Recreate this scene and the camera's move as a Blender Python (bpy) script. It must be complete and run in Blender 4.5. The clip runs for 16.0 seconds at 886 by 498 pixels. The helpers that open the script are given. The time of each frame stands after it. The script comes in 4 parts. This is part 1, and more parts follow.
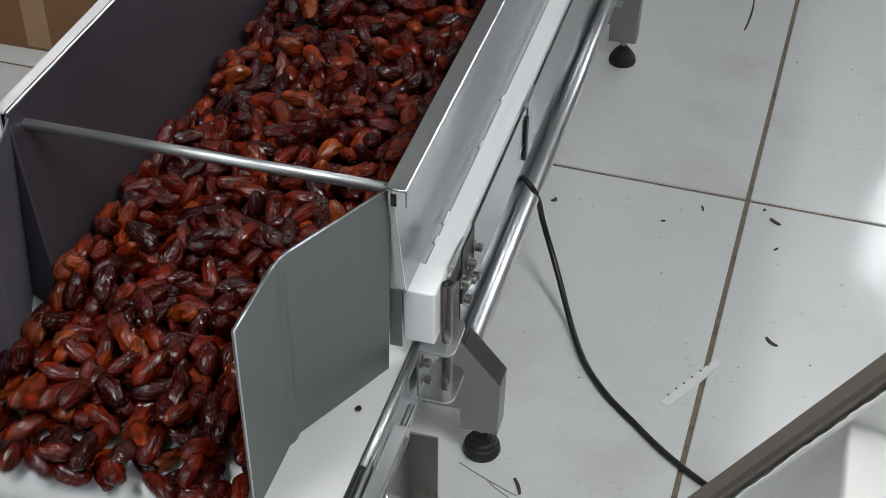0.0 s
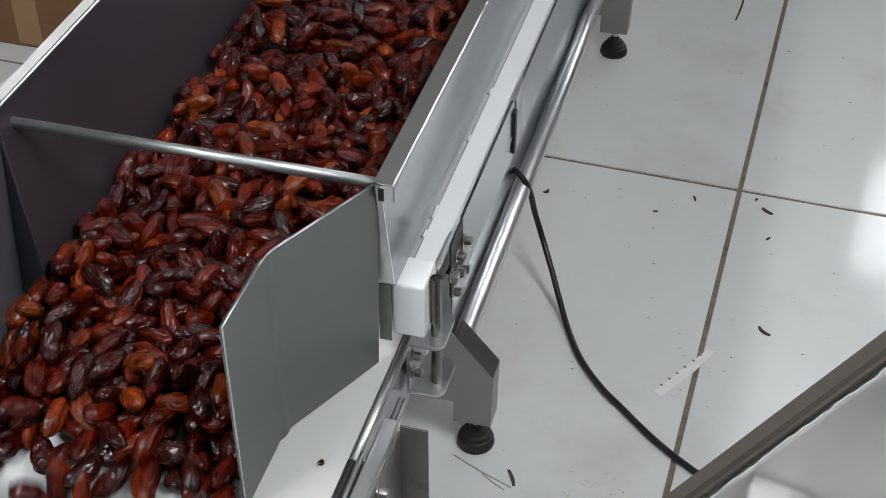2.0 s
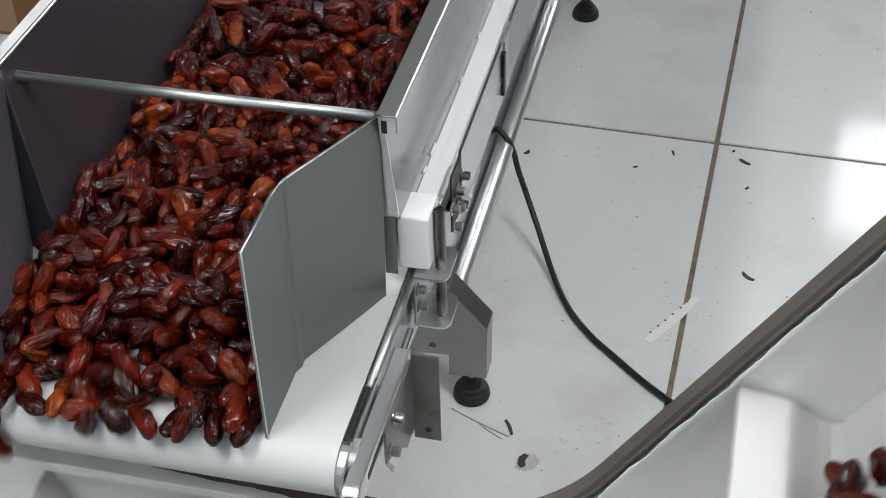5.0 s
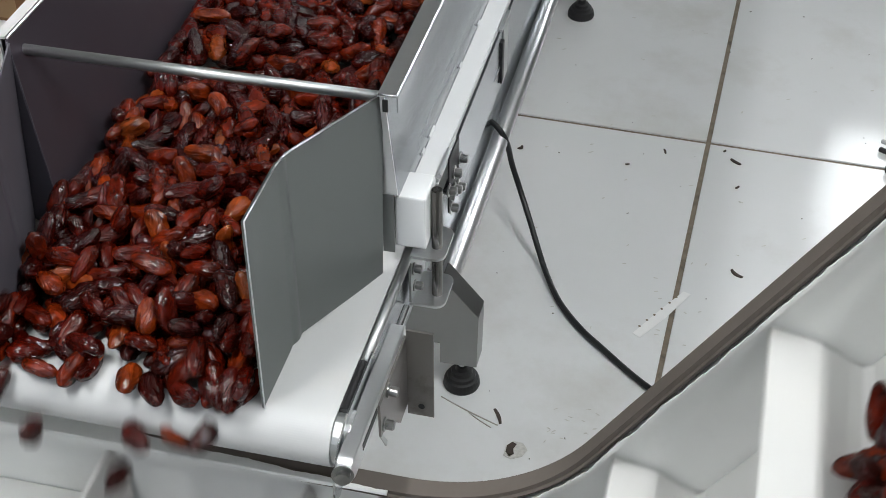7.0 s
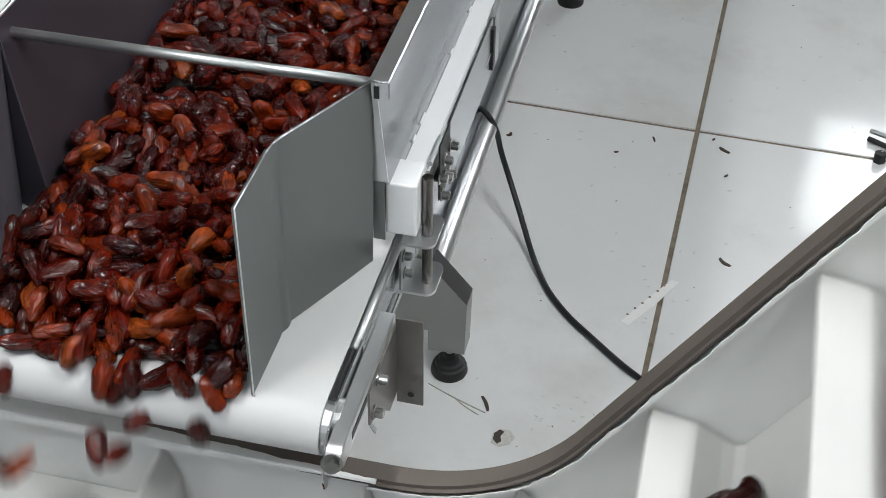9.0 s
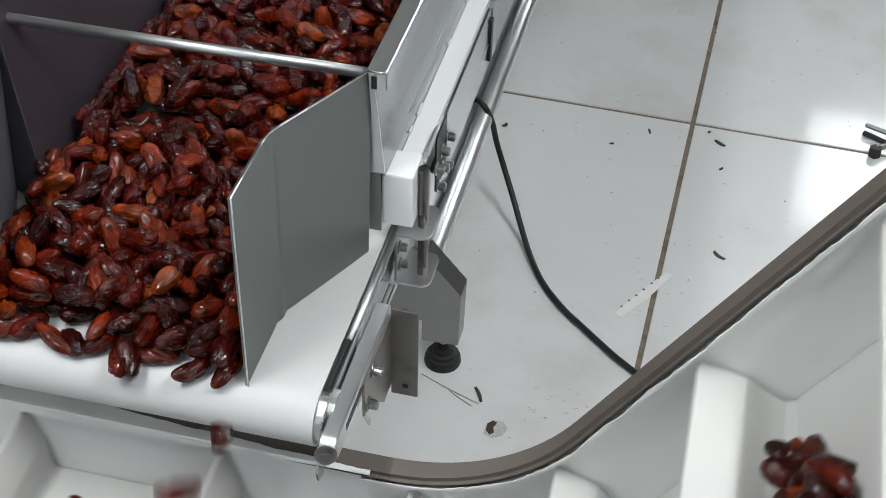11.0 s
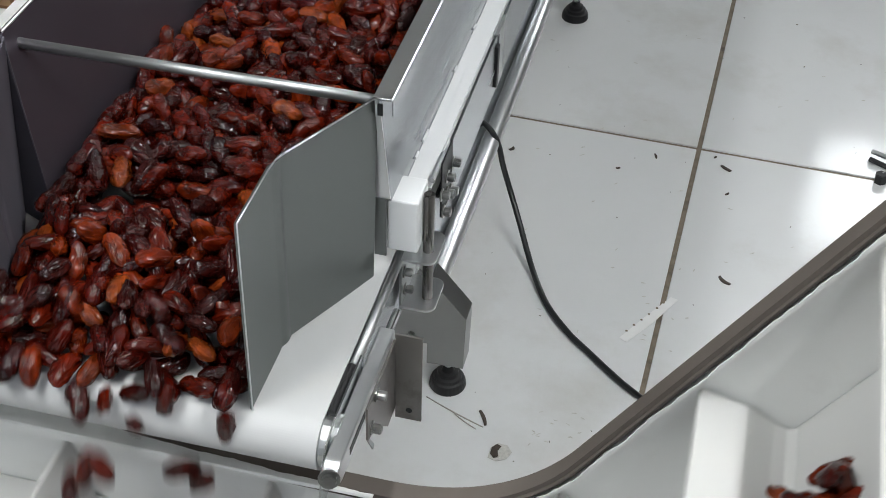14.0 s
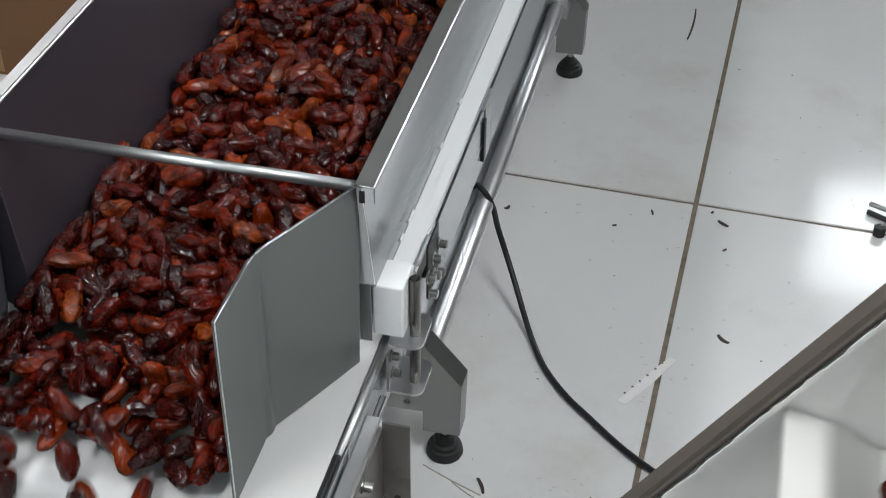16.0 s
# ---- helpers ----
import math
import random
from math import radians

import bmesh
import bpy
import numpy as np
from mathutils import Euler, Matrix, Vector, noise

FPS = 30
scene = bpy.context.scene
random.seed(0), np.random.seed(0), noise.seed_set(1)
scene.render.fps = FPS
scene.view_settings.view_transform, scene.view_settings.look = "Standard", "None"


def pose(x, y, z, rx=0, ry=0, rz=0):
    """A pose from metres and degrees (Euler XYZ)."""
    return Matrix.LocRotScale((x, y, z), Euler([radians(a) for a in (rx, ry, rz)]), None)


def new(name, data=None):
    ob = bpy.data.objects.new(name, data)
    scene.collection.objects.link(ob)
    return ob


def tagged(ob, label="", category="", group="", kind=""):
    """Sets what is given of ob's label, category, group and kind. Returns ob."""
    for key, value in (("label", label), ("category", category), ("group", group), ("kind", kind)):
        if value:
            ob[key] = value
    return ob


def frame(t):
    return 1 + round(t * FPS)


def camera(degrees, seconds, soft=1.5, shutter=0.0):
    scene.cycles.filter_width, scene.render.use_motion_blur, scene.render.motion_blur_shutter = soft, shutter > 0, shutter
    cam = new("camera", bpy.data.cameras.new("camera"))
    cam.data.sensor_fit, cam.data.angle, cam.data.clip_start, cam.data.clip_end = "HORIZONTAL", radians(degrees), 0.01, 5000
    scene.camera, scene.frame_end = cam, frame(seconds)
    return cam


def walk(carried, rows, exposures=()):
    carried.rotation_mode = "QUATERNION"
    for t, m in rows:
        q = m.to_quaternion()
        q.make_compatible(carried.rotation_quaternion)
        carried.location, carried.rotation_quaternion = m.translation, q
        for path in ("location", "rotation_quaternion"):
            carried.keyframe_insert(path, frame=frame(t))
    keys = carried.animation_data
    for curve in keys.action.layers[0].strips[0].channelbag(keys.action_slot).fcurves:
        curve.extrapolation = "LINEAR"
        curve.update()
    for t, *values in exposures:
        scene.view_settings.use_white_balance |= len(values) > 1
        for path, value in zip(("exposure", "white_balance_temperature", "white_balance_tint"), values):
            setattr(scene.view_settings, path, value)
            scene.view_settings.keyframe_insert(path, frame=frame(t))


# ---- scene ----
cam = camera(34.87, 16.0, soft=0.9, shutter=0.5)
PATH = [
    (0, pose(0.3306, -0.9861, 1.7280, 50.831, 0, 15.907) @ pose(0, 0, 0, 0, 0, 0.370)),
    (0.5, pose(0.3303, -0.9929, 1.7323, 50.752, 0, 15.743) @ pose(0, 0, 0, 0, 0, 0.424)),
    (1, pose(0.3279, -0.9945, 1.7343, 50.697, 0, 15.531) @ pose(0, 0, 0, 0, 0, 0.574)),
    (1.5, pose(0.3339, -0.9871, 1.7361, 50.646, 0, 15.626) @ pose(0, 0, 0, 0, 0, 0.324)),
    (2, pose(0.3394, -0.9853, 1.7322, 50.490, 0, 15.765) @ pose(0, 0, 0, 0, 0, -0.117)),
    (2.5, pose(0.3382, -0.9949, 1.7217, 50.385, 0, 15.640) @ pose(0, 0, 0, 0, 0, -0.519)),
    (3, pose(0.3324, -1.0140, 1.7103, 50.319, 0, 15.525) @ pose(0, 0, 0, 0, 0, -2.083)),
    (3.5, pose(0.3265, -1.0215, 1.7078, 50.150, 0, 15.226) @ pose(0, 0, 0, 0, 0, -2.332)),
    (4, pose(0.3219, -1.0278, 1.7077, 50.033, 0, 14.565) @ pose(0, 0, 0, 0, 0, -2.568)),
    (6.5, pose(0.3259, -1.0987, 1.7074, 50.699, 0, 13.659) @ pose(0, 0, 0, 0, 0, -0.138)),
    (7, pose(0.3233, -1.0978, 1.7035, 50.480, 0, 13.494) @ pose(0, 0, 0, 0, 0, 0.025)),
    (7.5, pose(0.3247, -1.1006, 1.7067, 50.360, 0, 13.342) @ pose(0, 0, 0, 0, 0, 0.183)),
    (8, pose(0.3213, -1.0973, 1.7062, 50.173, 0, 13.203) @ pose(0, 0, 0, 0, 0, 0.308)),
    (8.5, pose(0.3188, -1.0955, 1.7059, 50.084, 0, 12.970) @ pose(0, 0, 0, 0, 0, 0.652)),
    (9, pose(0.3166, -1.0923, 1.7010, 49.890, 0, 12.713) @ pose(0, 0, 0, 0, 0, 0.912)),
    (11.5, pose(0.3120, -1.0888, 1.7009, 49.411, 0, 12.420) @ pose(0, 0, 0, 0, 0, 1.935)),
    (12, pose(0.3132, -1.0911, 1.7061, 49.470, 0, 12.595) @ pose(0, 0, 0, 0, 0, 2.064)),
    (12.5, pose(0.3112, -1.0900, 1.7078, 49.581, 0, 12.635) @ pose(0, 0, 0, 0, 0, 2.064)),
    (13, pose(0.3112, -1.0887, 1.7063, 49.736, 0, 12.568) @ pose(0, 0, 0, 0, 0, 2.155)),
    (13.5, pose(0.3173, -1.0933, 1.7108, 49.919, 0, 12.727) @ pose(0, 0, 0, 0, 0, 1.906)),
    (14, pose(0.3160, -1.0918, 1.7114, 50.247, 0, 12.749) @ pose(0, 0, 0, 0, 0, 1.896)),
    (14.5, pose(0.3181, -1.0843, 1.7152, 50.526, 0, 12.853) @ pose(0, 0, 0, 0, 0, 1.714)),
    (15, pose(0.3250, -1.0692, 1.7211, 50.730, 0, 12.942) @ pose(0, 0, 0, 0, 0, 1.269)),
    (15.5, pose(0.3278, -1.0549, 1.7280, 51.054, 0, 13.024) @ pose(0, 0, 0, 0, 0, 0.702)),
    (16, pose(0.3259, -1.0435, 1.7373, 51.746, 0, 13.146) @ pose(0, 0, 0, 0, 0, 0.657)),
]
walk(cam, PATH, exposures=[(0, -0.20), (2, -0.18), (3.5, -0.10), (6.5, 0.0), (13, 0.0), (16, -0.12)])

# ---- world and light ----
world = bpy.data.worlds.new("world")
scene.world = world
world.use_nodes = True
wn = world.node_tree
sky = wn.nodes.new("ShaderNodeTexSky")
sky.sky_type, sky.sun_disc = "NISHITA", False
sky.sun_elevation, sky.sun_rotation = radians(40), radians(200)
wn.links.new(sky.outputs[0], wn.nodes["Background"].inputs[0])
wn.nodes["Background"].inputs[1].default_value = 0.12
scene.view_settings.exposure = 0.0


def area_lamp(name, m, sx, sy, watts, colour):
    data = bpy.data.lights.new(name, "AREA")
    data.shape, data.size, data.size_y, data.energy, data.color = "RECTANGLE", sx, sy, watts, colour
    ob = new(name, data)
    ob.matrix_world = m
    return ob


# daylight standing in the window openings, and the ceiling battens
area_lamp("window_daylight", pose(1.6, 4.36, 2.2, -90, 0, 0), 1.3, 0.62, 7, (0.92, 0.97, 1.0))
# unseen window behind the camera, added to fill the faces turned to it
area_lamp("window_daylight", pose(-0.1, -3.46, 1.75, 90, 0, 0), 3.0, 1.5, 10, (0.93, 0.97, 1.0))
area_lamp("batten_light", pose(1.15, -0.4, 2.905), 0.14, 1.2, 42, (0.95, 0.98, 1.0))
area_lamp("batten_light", pose(-0.7, -1.0, 2.905), 0.14, 1.2, 36, (0.95, 0.98, 1.0))
area_lamp("batten_light", pose(-2.3, 3.0, 2.905), 0.14, 1.4, 2, (0.95, 0.98, 1.0))


# ---- materials ----
def mat(name, colour, rough=0.5, metal=0.0, spec=0.5, noise_scale=40, vary=0.12, bump=0.1, fine=300, rough_vary=0.08,
        stretch=(1, 1, 1), stain=None, stain_scale=4.0, stain_amount=0.0, coat=0.0, bump_dist=0.001, each=0.0):
    """Principled surface with colour and roughness that vary at two scales, relief, and stains of their own shape."""
    m = bpy.data.materials.new(name)
    m.use_nodes = True
    nt = m.node_tree
    N, L = nt.nodes.new, nt.links.new
    p = nt.nodes["Principled BSDF"]
    p.inputs["Metallic"].default_value = metal
    p.inputs["Specular IOR Level"].default_value = spec
    p.inputs["Coat Weight"].default_value = coat
    p.inputs["Coat Roughness"].default_value = 0.12
    co = N("ShaderNodeTexCoord")
    mp = N("ShaderNodeMapping")
    mp.inputs["Scale"].default_value = stretch
    L(co.outputs["Object"], mp.inputs[0])
    big = N("ShaderNodeTexNoise")
    big.inputs["Scale"].default_value, big.inputs["Detail"].default_value = noise_scale, 5
    small = N("ShaderNodeTexNoise")
    small.inputs["Scale"].default_value, small.inputs["Detail"].default_value = fine, 4
    L(mp.outputs[0], big.inputs[0])
    L(mp.outputs[0], small.inputs[0])
    ramp = N("ShaderNodeMix")
    ramp.data_type = "RGBA"
    ramp.inputs[6].default_value = (*[c * (1 - vary) for c in colour], 1)
    ramp.inputs[7].default_value = (*[min(1, c * (1 + vary)) for c in colour], 1)
    L(big.outputs["Fac"], ramp.inputs[0])
    out = ramp.outputs[2]
    if each:
        info = N("ShaderNodeObjectInfo")
        mr = N("ShaderNodeMapRange")
        mr.inputs[3].default_value, mr.inputs[4].default_value = 1 - each, 1 + each * 0.4
        L(info.outputs["Random"], mr.inputs[0])
        mul = N("ShaderNodeMix")
        mul.data_type, mul.blend_type = "RGBA", "MULTIPLY"
        mul.inputs[0].default_value = 1
        L(out, mul.inputs[6])
        L(mr.outputs[0], mul.inputs[7])
        out = mul.outputs[2]
    if stain:
        st = N("ShaderNodeTexNoise")
        st.inputs["Scale"].default_value, st.inputs["Detail"].default_value, st.inputs["Roughness"].default_value = stain_scale, 8, 0.65
        where = co.outputs["Object"]
        if each:  # every piece takes another stretch of the stains
            far = N("ShaderNodeMath")
            far.operation = "MULTIPLY"
            far.inputs[1].default_value = 60.0
            L(info.outputs["Random"], far.inputs[0])
            shift = N("ShaderNodeVectorMath")
            L(where, shift.inputs[0])
            L(far.outputs[0], shift.inputs[1])
            where = shift.outputs[0]
        L(where, st.inputs[0])
        mr2 = N("ShaderNodeMapRange")
        mr2.inputs[1].default_value, mr2.inputs[2].default_value = 0.52, 0.72
        mr2.inputs[3].default_value, mr2.inputs[4].default_value = 0, stain_amount
        L(st.outputs["Fac"], mr2.inputs[0])
        mx = N("ShaderNodeMix")
        mx.data_type = "RGBA"
        L(mr2.outputs[0], mx.inputs[0])
        L(out, mx.inputs[6])
        mx.inputs[7].default_value = (*stain, 1)
        out = mx.outputs[2]
    L(out, p.inputs["Base Color"])
    rr = N("ShaderNodeMapRange")
    rr.inputs[3].default_value, rr.inputs[4].default_value = max(0.02, rough - rough_vary), min(1, rough + rough_vary)
    L(big.outputs["Fac"], rr.inputs[0])
    L(rr.outputs[0], p.inputs["Roughness"])
    if bump:
        bp = N("ShaderNodeBump")
        bp.inputs["Strength"].default_value, bp.inputs["Distance"].default_value = bump, bump_dist
        L(small.outputs["Fac"], bp.inputs["Height"])
        L(bp.outputs[0], p.inputs["Normal"])
    return m


STEEL = mat("brushed_steel", (0.36, 0.375, 0.39), 0.25, 1.0, noise_scale=5, vary=0.05, bump=0.03, fine=160, stretch=(5, 0.5, 5), bump_dist=0.0003)
# Left wall's steel, its dark purplish reflection of the dates painted in.
INNER = mat("dark_reflection_steel", (0.145, 0.122, 0.147), 0.40, 0.8, noise_scale=5, vary=0.1, bump=0.04, fine=200, stain=(0.17, 0.155, 0.17), stain_scale=9, stain_amount=0.3, bump_dist=0.0003)
# Left guard and corner plate: their dull reflection is mixed into this colour.
SHADED = mat("shade_toned_guard_steel", (0.110, 0.103, 0.123), 0.42, 0.15, noise_scale=6, vary=0.1, bump=0.05, fine=260, bump_dist=0.0003)
SATIN = mat("satin_steel", (0.47, 0.485, 0.48), 0.42, 1.0, noise_scale=7, vary=0.06, bump=0.05, fine=420, bump_dist=0.0003)
POLISHED = mat("polished_steel", (0.66, 0.67, 0.68), 0.18, 1.0, noise_scale=30, vary=0.1, bump=0.06, fine=300, bump_dist=0.0003)
ALU = mat("bright_aluminium", (0.80, 0.81, 0.82), 0.34, 1.0, noise_scale=20, vary=0.08, bump=0.08, fine=260, bump_dist=0.0003)
BOLT = mat("zinc_bolt", (0.30, 0.30, 0.29), 0.30, 1.0, noise_scale=90, vary=0.25, bump=0.1, fine=500, bump_dist=0.0003)
RIMSTEEL = mat("dull_rim_steel", (0.125, 0.107, 0.094), 0.75, 0.0, 0.25, noise_scale=12, vary=0.2, bump=0.15, fine=200, stain=(0.12, 0.10, 0.085), stain_scale=14, stain_amount=0.6, bump_dist=0.0004)
BELT = mat("white_belt_fabric", (0.55, 0.555, 0.55), 0.60, noise_scale=14, vary=0.03, bump=0.06, fine=700, stain=(0.62, 0.58, 0.52), stain_scale=9, stain_amount=0.25, bump_dist=0.0004)
PLASTIC = mat("white_plastic", (0.56, 0.56, 0.545), 0.36, noise_scale=12, vary=0.03, bump=0.05, fine=120, stain=(0.6, 0.56, 0.5), stain_scale=6, stain_amount=0.15, bump_dist=0.0004)
LINER = mat("white_liner", (0.74, 0.75, 0.73), 0.40, noise_scale=10, vary=0.04, bump=0.05, fine=90, stain=(0.5, 0.49, 0.46), stain_scale=11, stain_amount=0.25, bump_dist=0.0004)
BLOCK = mat("white_block", (0.82, 0.83, 0.83), 0.38, noise_scale=30, vary=0.02, bump=0.03, fine=200, bump_dist=0.0003)
RUBBER = mat("black_rubber", (0.012, 0.012, 0.013), 0.5, noise_scale=60, vary=0.3, bump=0.1, fine=500, bump_dist=0.0003)
CABLE = mat("black_cable", (0.014, 0.015, 0.016), 0.34, noise_scale=80, vary=0.2, bump=0.05, fine=600, bump_dist=0.0003)
# Beige blotches: some dirt, strengthened to stand in for a dark wall's reflection.
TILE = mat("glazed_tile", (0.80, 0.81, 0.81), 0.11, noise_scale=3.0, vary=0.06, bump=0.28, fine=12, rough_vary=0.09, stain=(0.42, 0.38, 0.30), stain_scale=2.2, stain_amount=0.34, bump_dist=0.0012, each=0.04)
GROUT = mat("dirty_grout", (0.215, 0.178, 0.135), 0.9, noise_scale=60, vary=0.45, bump=0.6, fine=300, stain=(0.07, 0.052, 0.04), stain_scale=22, stain_amount=0.9)
WALL = mat("grey_wall_paint", (0.17, 0.165, 0.16), 0.7, noise_scale=3, vary=0.04, bump=0.1, fine=150)
CEIL = mat("ceiling_paint", (0.76, 0.76, 0.75), 0.8, noise_scale=3, vary=0.03, bump=0.1, fine=120)
CARTON = mat("brown_cardboard", (0.215, 0.108, 0.05), 0.8, noise_scale=10, vary=0.12, bump=0.2, fine=200, stretch=(1, 1, 6))
TAPE = mat("parcel_tape", (0.36, 0.22, 0.11), 0.3, noise_scale=20, vary=0.1, bump=0.05)
PAPER = mat("torn_paper", (0.86, 0.86, 0.85), 0.6, noise_scale=60, vary=0.05, bump=0.2, fine=200)
SCUFF = mat("dried_splash", (0.58, 0.57, 0.53), 0.6, noise_scale=200, vary=0.35, bump=0.2)
DEBRIS = mat("dark_debris", (0.06, 0.045, 0.035), 0.8, noise_scale=100, vary=0.4, bump=0.3)
# The bracket's brownish reflection is blotted into its steel colour.
BRACKET = mat("brownish_bracket_steel", (0.27, 0.255, 0.245), 0.42, 0.9, noise_scale=14, vary=0.2, bump=0.1, fine=300, stain=(0.13, 0.10, 0.09), stain_scale=18, stain_amount=0.7, bump_dist=0.0003)
PIN = mat("dark_pin_steel", (0.20, 0.19, 0.18), 0.28, 1.0, noise_scale=30, vary=0.25, bump=0.08, fine=300, stretch=(1, 1, 0.1), bump_dist=0.0003)
LEGSTEEL = mat("leg_steel", (0.30, 0.30, 0.295), 0.36, 1.0, noise_scale=9, vary=0.12, bump=0.06, fine=300, bump_dist=0.0003)
FIBRE = mat("dry_fibre", (0.48, 0.46, 0.41), 0.8, noise_scale=90, vary=0.3, bump=0.2)
GUARD = mat("guard_steel", (0.200, 0.213, 0.210), 0.40, 1.0, noise_scale=7, vary=0.06, bump=0.05, fine=420, bump_dist=0.0003)
FRAMEPAINT = mat("window_frame_paint", (0.7, 0.7, 0.69), 0.4, noise_scale=10, vary=0.03, bump=0.05)


def glow(name, colour, strength):
    m = bpy.data.materials.new(name)
    m.use_nodes = True
    nt = m.node_tree
    nt.nodes.remove(nt.nodes["Principled BSDF"])
    e = nt.nodes.new("ShaderNodeEmission")
    e.inputs[0].default_value, e.inputs[1].default_value = (*colour, 1), strength
    nt.links.new(e.outputs[0], nt.nodes["Material Output"].inputs[0])
    return m


SKYGLOW = glow("bright_sky_outside", (0.93, 0.97, 1.0), 9.0)
TUBEGLOW = glow("lit_tube", (1.0, 0.98, 0.95), 9.0)


def date_material():
    m = bpy.data.materials.new("glossy_date_skin")
    m.use_nodes = True
    nt = m.node_tree
    N, L = nt.nodes.new, nt.links.new
    p = nt.nodes["Principled BSDF"]
    geo, info, co = N("ShaderNodeNewGeometry"), N("ShaderNodeObjectInfo"), N("ShaderNodeTexCoord")
    add = N("ShaderNodeMath")
    L(geo.outputs["Random Per Island"], add.inputs[0])
    L(info.outputs["Random"], add.inputs[1])
    fr = N("ShaderNodeMath")
    fr.operation = "FRACT"
    L(add.outputs[0], fr.inputs[0])
    ramp = N("ShaderNodeValToRGB")
    el = ramp.color_ramp.elements
    el[0].position, el[0].color = 0.0, (0.026, 0.005, 0.004, 1)
    el[1].position, el[1].color = 1.0, (0.165, 0.032, 0.005, 1)
    for pos, c in ((0.15, (0.022, 0.0016, 0.0010, 1)), (0.45, (0.042, 0.0023, 0.0007, 1)), (0.74, (0.078, 0.0055, 0.0009, 1)), (0.92, (0.122, 0.0145, 0.0018, 1))):
        e = el.new(pos)
        e.color = c
    L(fr.outputs[0], ramp.inputs[0])
    blot = N("ShaderNodeTexNoise")
    blot.inputs["Scale"].default_value, blot.inputs["Detail"].default_value = 55, 4
    L(co.outputs["Object"], blot.inputs[0])
    mr = N("ShaderNodeMapRange")
    mr.inputs[1].default_value, mr.inputs[2].default_value, mr.inputs[3].default_value, mr.inputs[4].default_value = 0.32, 0.68, 0.36, 1.75
    L(blot.outputs["Fac"], mr.inputs[0])
    mul = N("ShaderNodeMix")
    mul.data_type, mul.blend_type = "RGBA", "MULTIPLY"
    mul.inputs[0].default_value = 1
    L(ramp.outputs[0], mul.inputs[6])
    L(mr.outputs[0], mul.inputs[7])
    wr = N("ShaderNodeTexNoise")
    wr.inputs["Scale"].default_value, wr.inputs["Detail"].default_value, wr.inputs["Distortion"].default_value = 105, 2.2, 1.1
    mpw = N("ShaderNodeMapping")
    mpw.inputs["Scale"].default_value = (0.30, 1, 1)
    L(co.outputs["Object"], mpw.inputs[0])
    L(mpw.outputs[0], wr.inputs[0])
    # sharp creases between rounded folds of the skin
    ctr = N("ShaderNodeMath")
    ctr.operation = "SUBTRACT"
    ctr.inputs[1].default_value = 0.5
    L(wr.outputs["Fac"], ctr.inputs[0])
    ab = N("ShaderNodeMath")
    ab.operation = "ABSOLUTE"
    L(ctr.outputs[0], ab.inputs[0])
    crease = N("ShaderNodeMapRange")
    crease.inputs[1].default_value, crease.inputs[2].default_value, crease.inputs[3].default_value, crease.inputs[4].default_value = 0.0, 0.15, 0.0, 1.0
    crease.interpolation_type = "SMOOTHSTEP"
    L(ab.outputs[0], crease.inputs[0])
    # Colour follows too: crease shade painted darker, raised folds lighter.
    skin = N("ShaderNodeMapRange")
    skin.inputs[3].default_value, skin.inputs[4].default_value = 0.80, 1.12
    L(crease.outputs[0], skin.inputs[0])
    tone = N("ShaderNodeMix")
    tone.data_type, tone.blend_type = "RGBA", "MULTIPLY"
    tone.inputs[0].default_value = 1
    L(mul.outputs[2], tone.inputs[6])
    L(skin.outputs[0], tone.inputs[7])
    L(tone.outputs[2], p.inputs["Base Color"])
    bp = N("ShaderNodeBump")
    bp.inputs["Strength"].default_value, bp.inputs["Distance"].default_value = 0.85, 0.0007
    L(crease.outputs[0], bp.inputs["Height"])
    L(bp.outputs[0], p.inputs["Normal"])
    rr = N("ShaderNodeMapRange")
    rr.inputs[3].default_value, rr.inputs[4].default_value = 0.08, 0.22
    L(blot.outputs["Fac"], rr.inputs[0])
    L(rr.outputs[0], p.inputs["Roughness"])
    p.inputs["Specular IOR Level"].default_value = 0.36
    return m


DATE = date_material()


# ---- building helpers ----
def mesh_from(bm, name, material, smooth=False):
    me = bpy.data.meshes.new(name)
    bm.normal_update()
    bm.to_mesh(me)
    bm.free()
    me.materials.append(material)
    if smooth:
        me.polygons.foreach_set("use_smooth", [True] * len(me.polygons))
    return me


def part(name, bm, material, parent=None, label="", smooth=False):
    """Links a bmesh as one mesh object under a thing."""
    ob = new(name, mesh_from(bm, name, material, smooth))
    if parent:
        ob.parent = parent
    if label:
        ob["label"] = label
    return ob


def box(x0, x1, y0, y1, z0, z1, bevel=0.0, bm=None, seg=2):
    own = bmesh.new()
    bmesh.ops.create_cube(own, size=1)
    for v in own.verts:
        v.co = Vector((x0 + (v.co.x + 0.5) * (x1 - x0), y0 + (v.co.y + 0.5) * (y1 - y0), z0 + (v.co.z + 0.5) * (z1 - z0)))
    if bevel:
        bmesh.ops.bevel(own, geom=own.edges[:], offset=bevel, segments=seg, affect="EDGES", profile=0.5)
    return own if bm is None else merge(bm, own)


def merge(bm, other):
    me = bpy.data.meshes.new("scratch")
    other.to_mesh(me)
    other.free()
    bm.from_mesh(me)
    bpy.data.meshes.remove(me)
    return bm


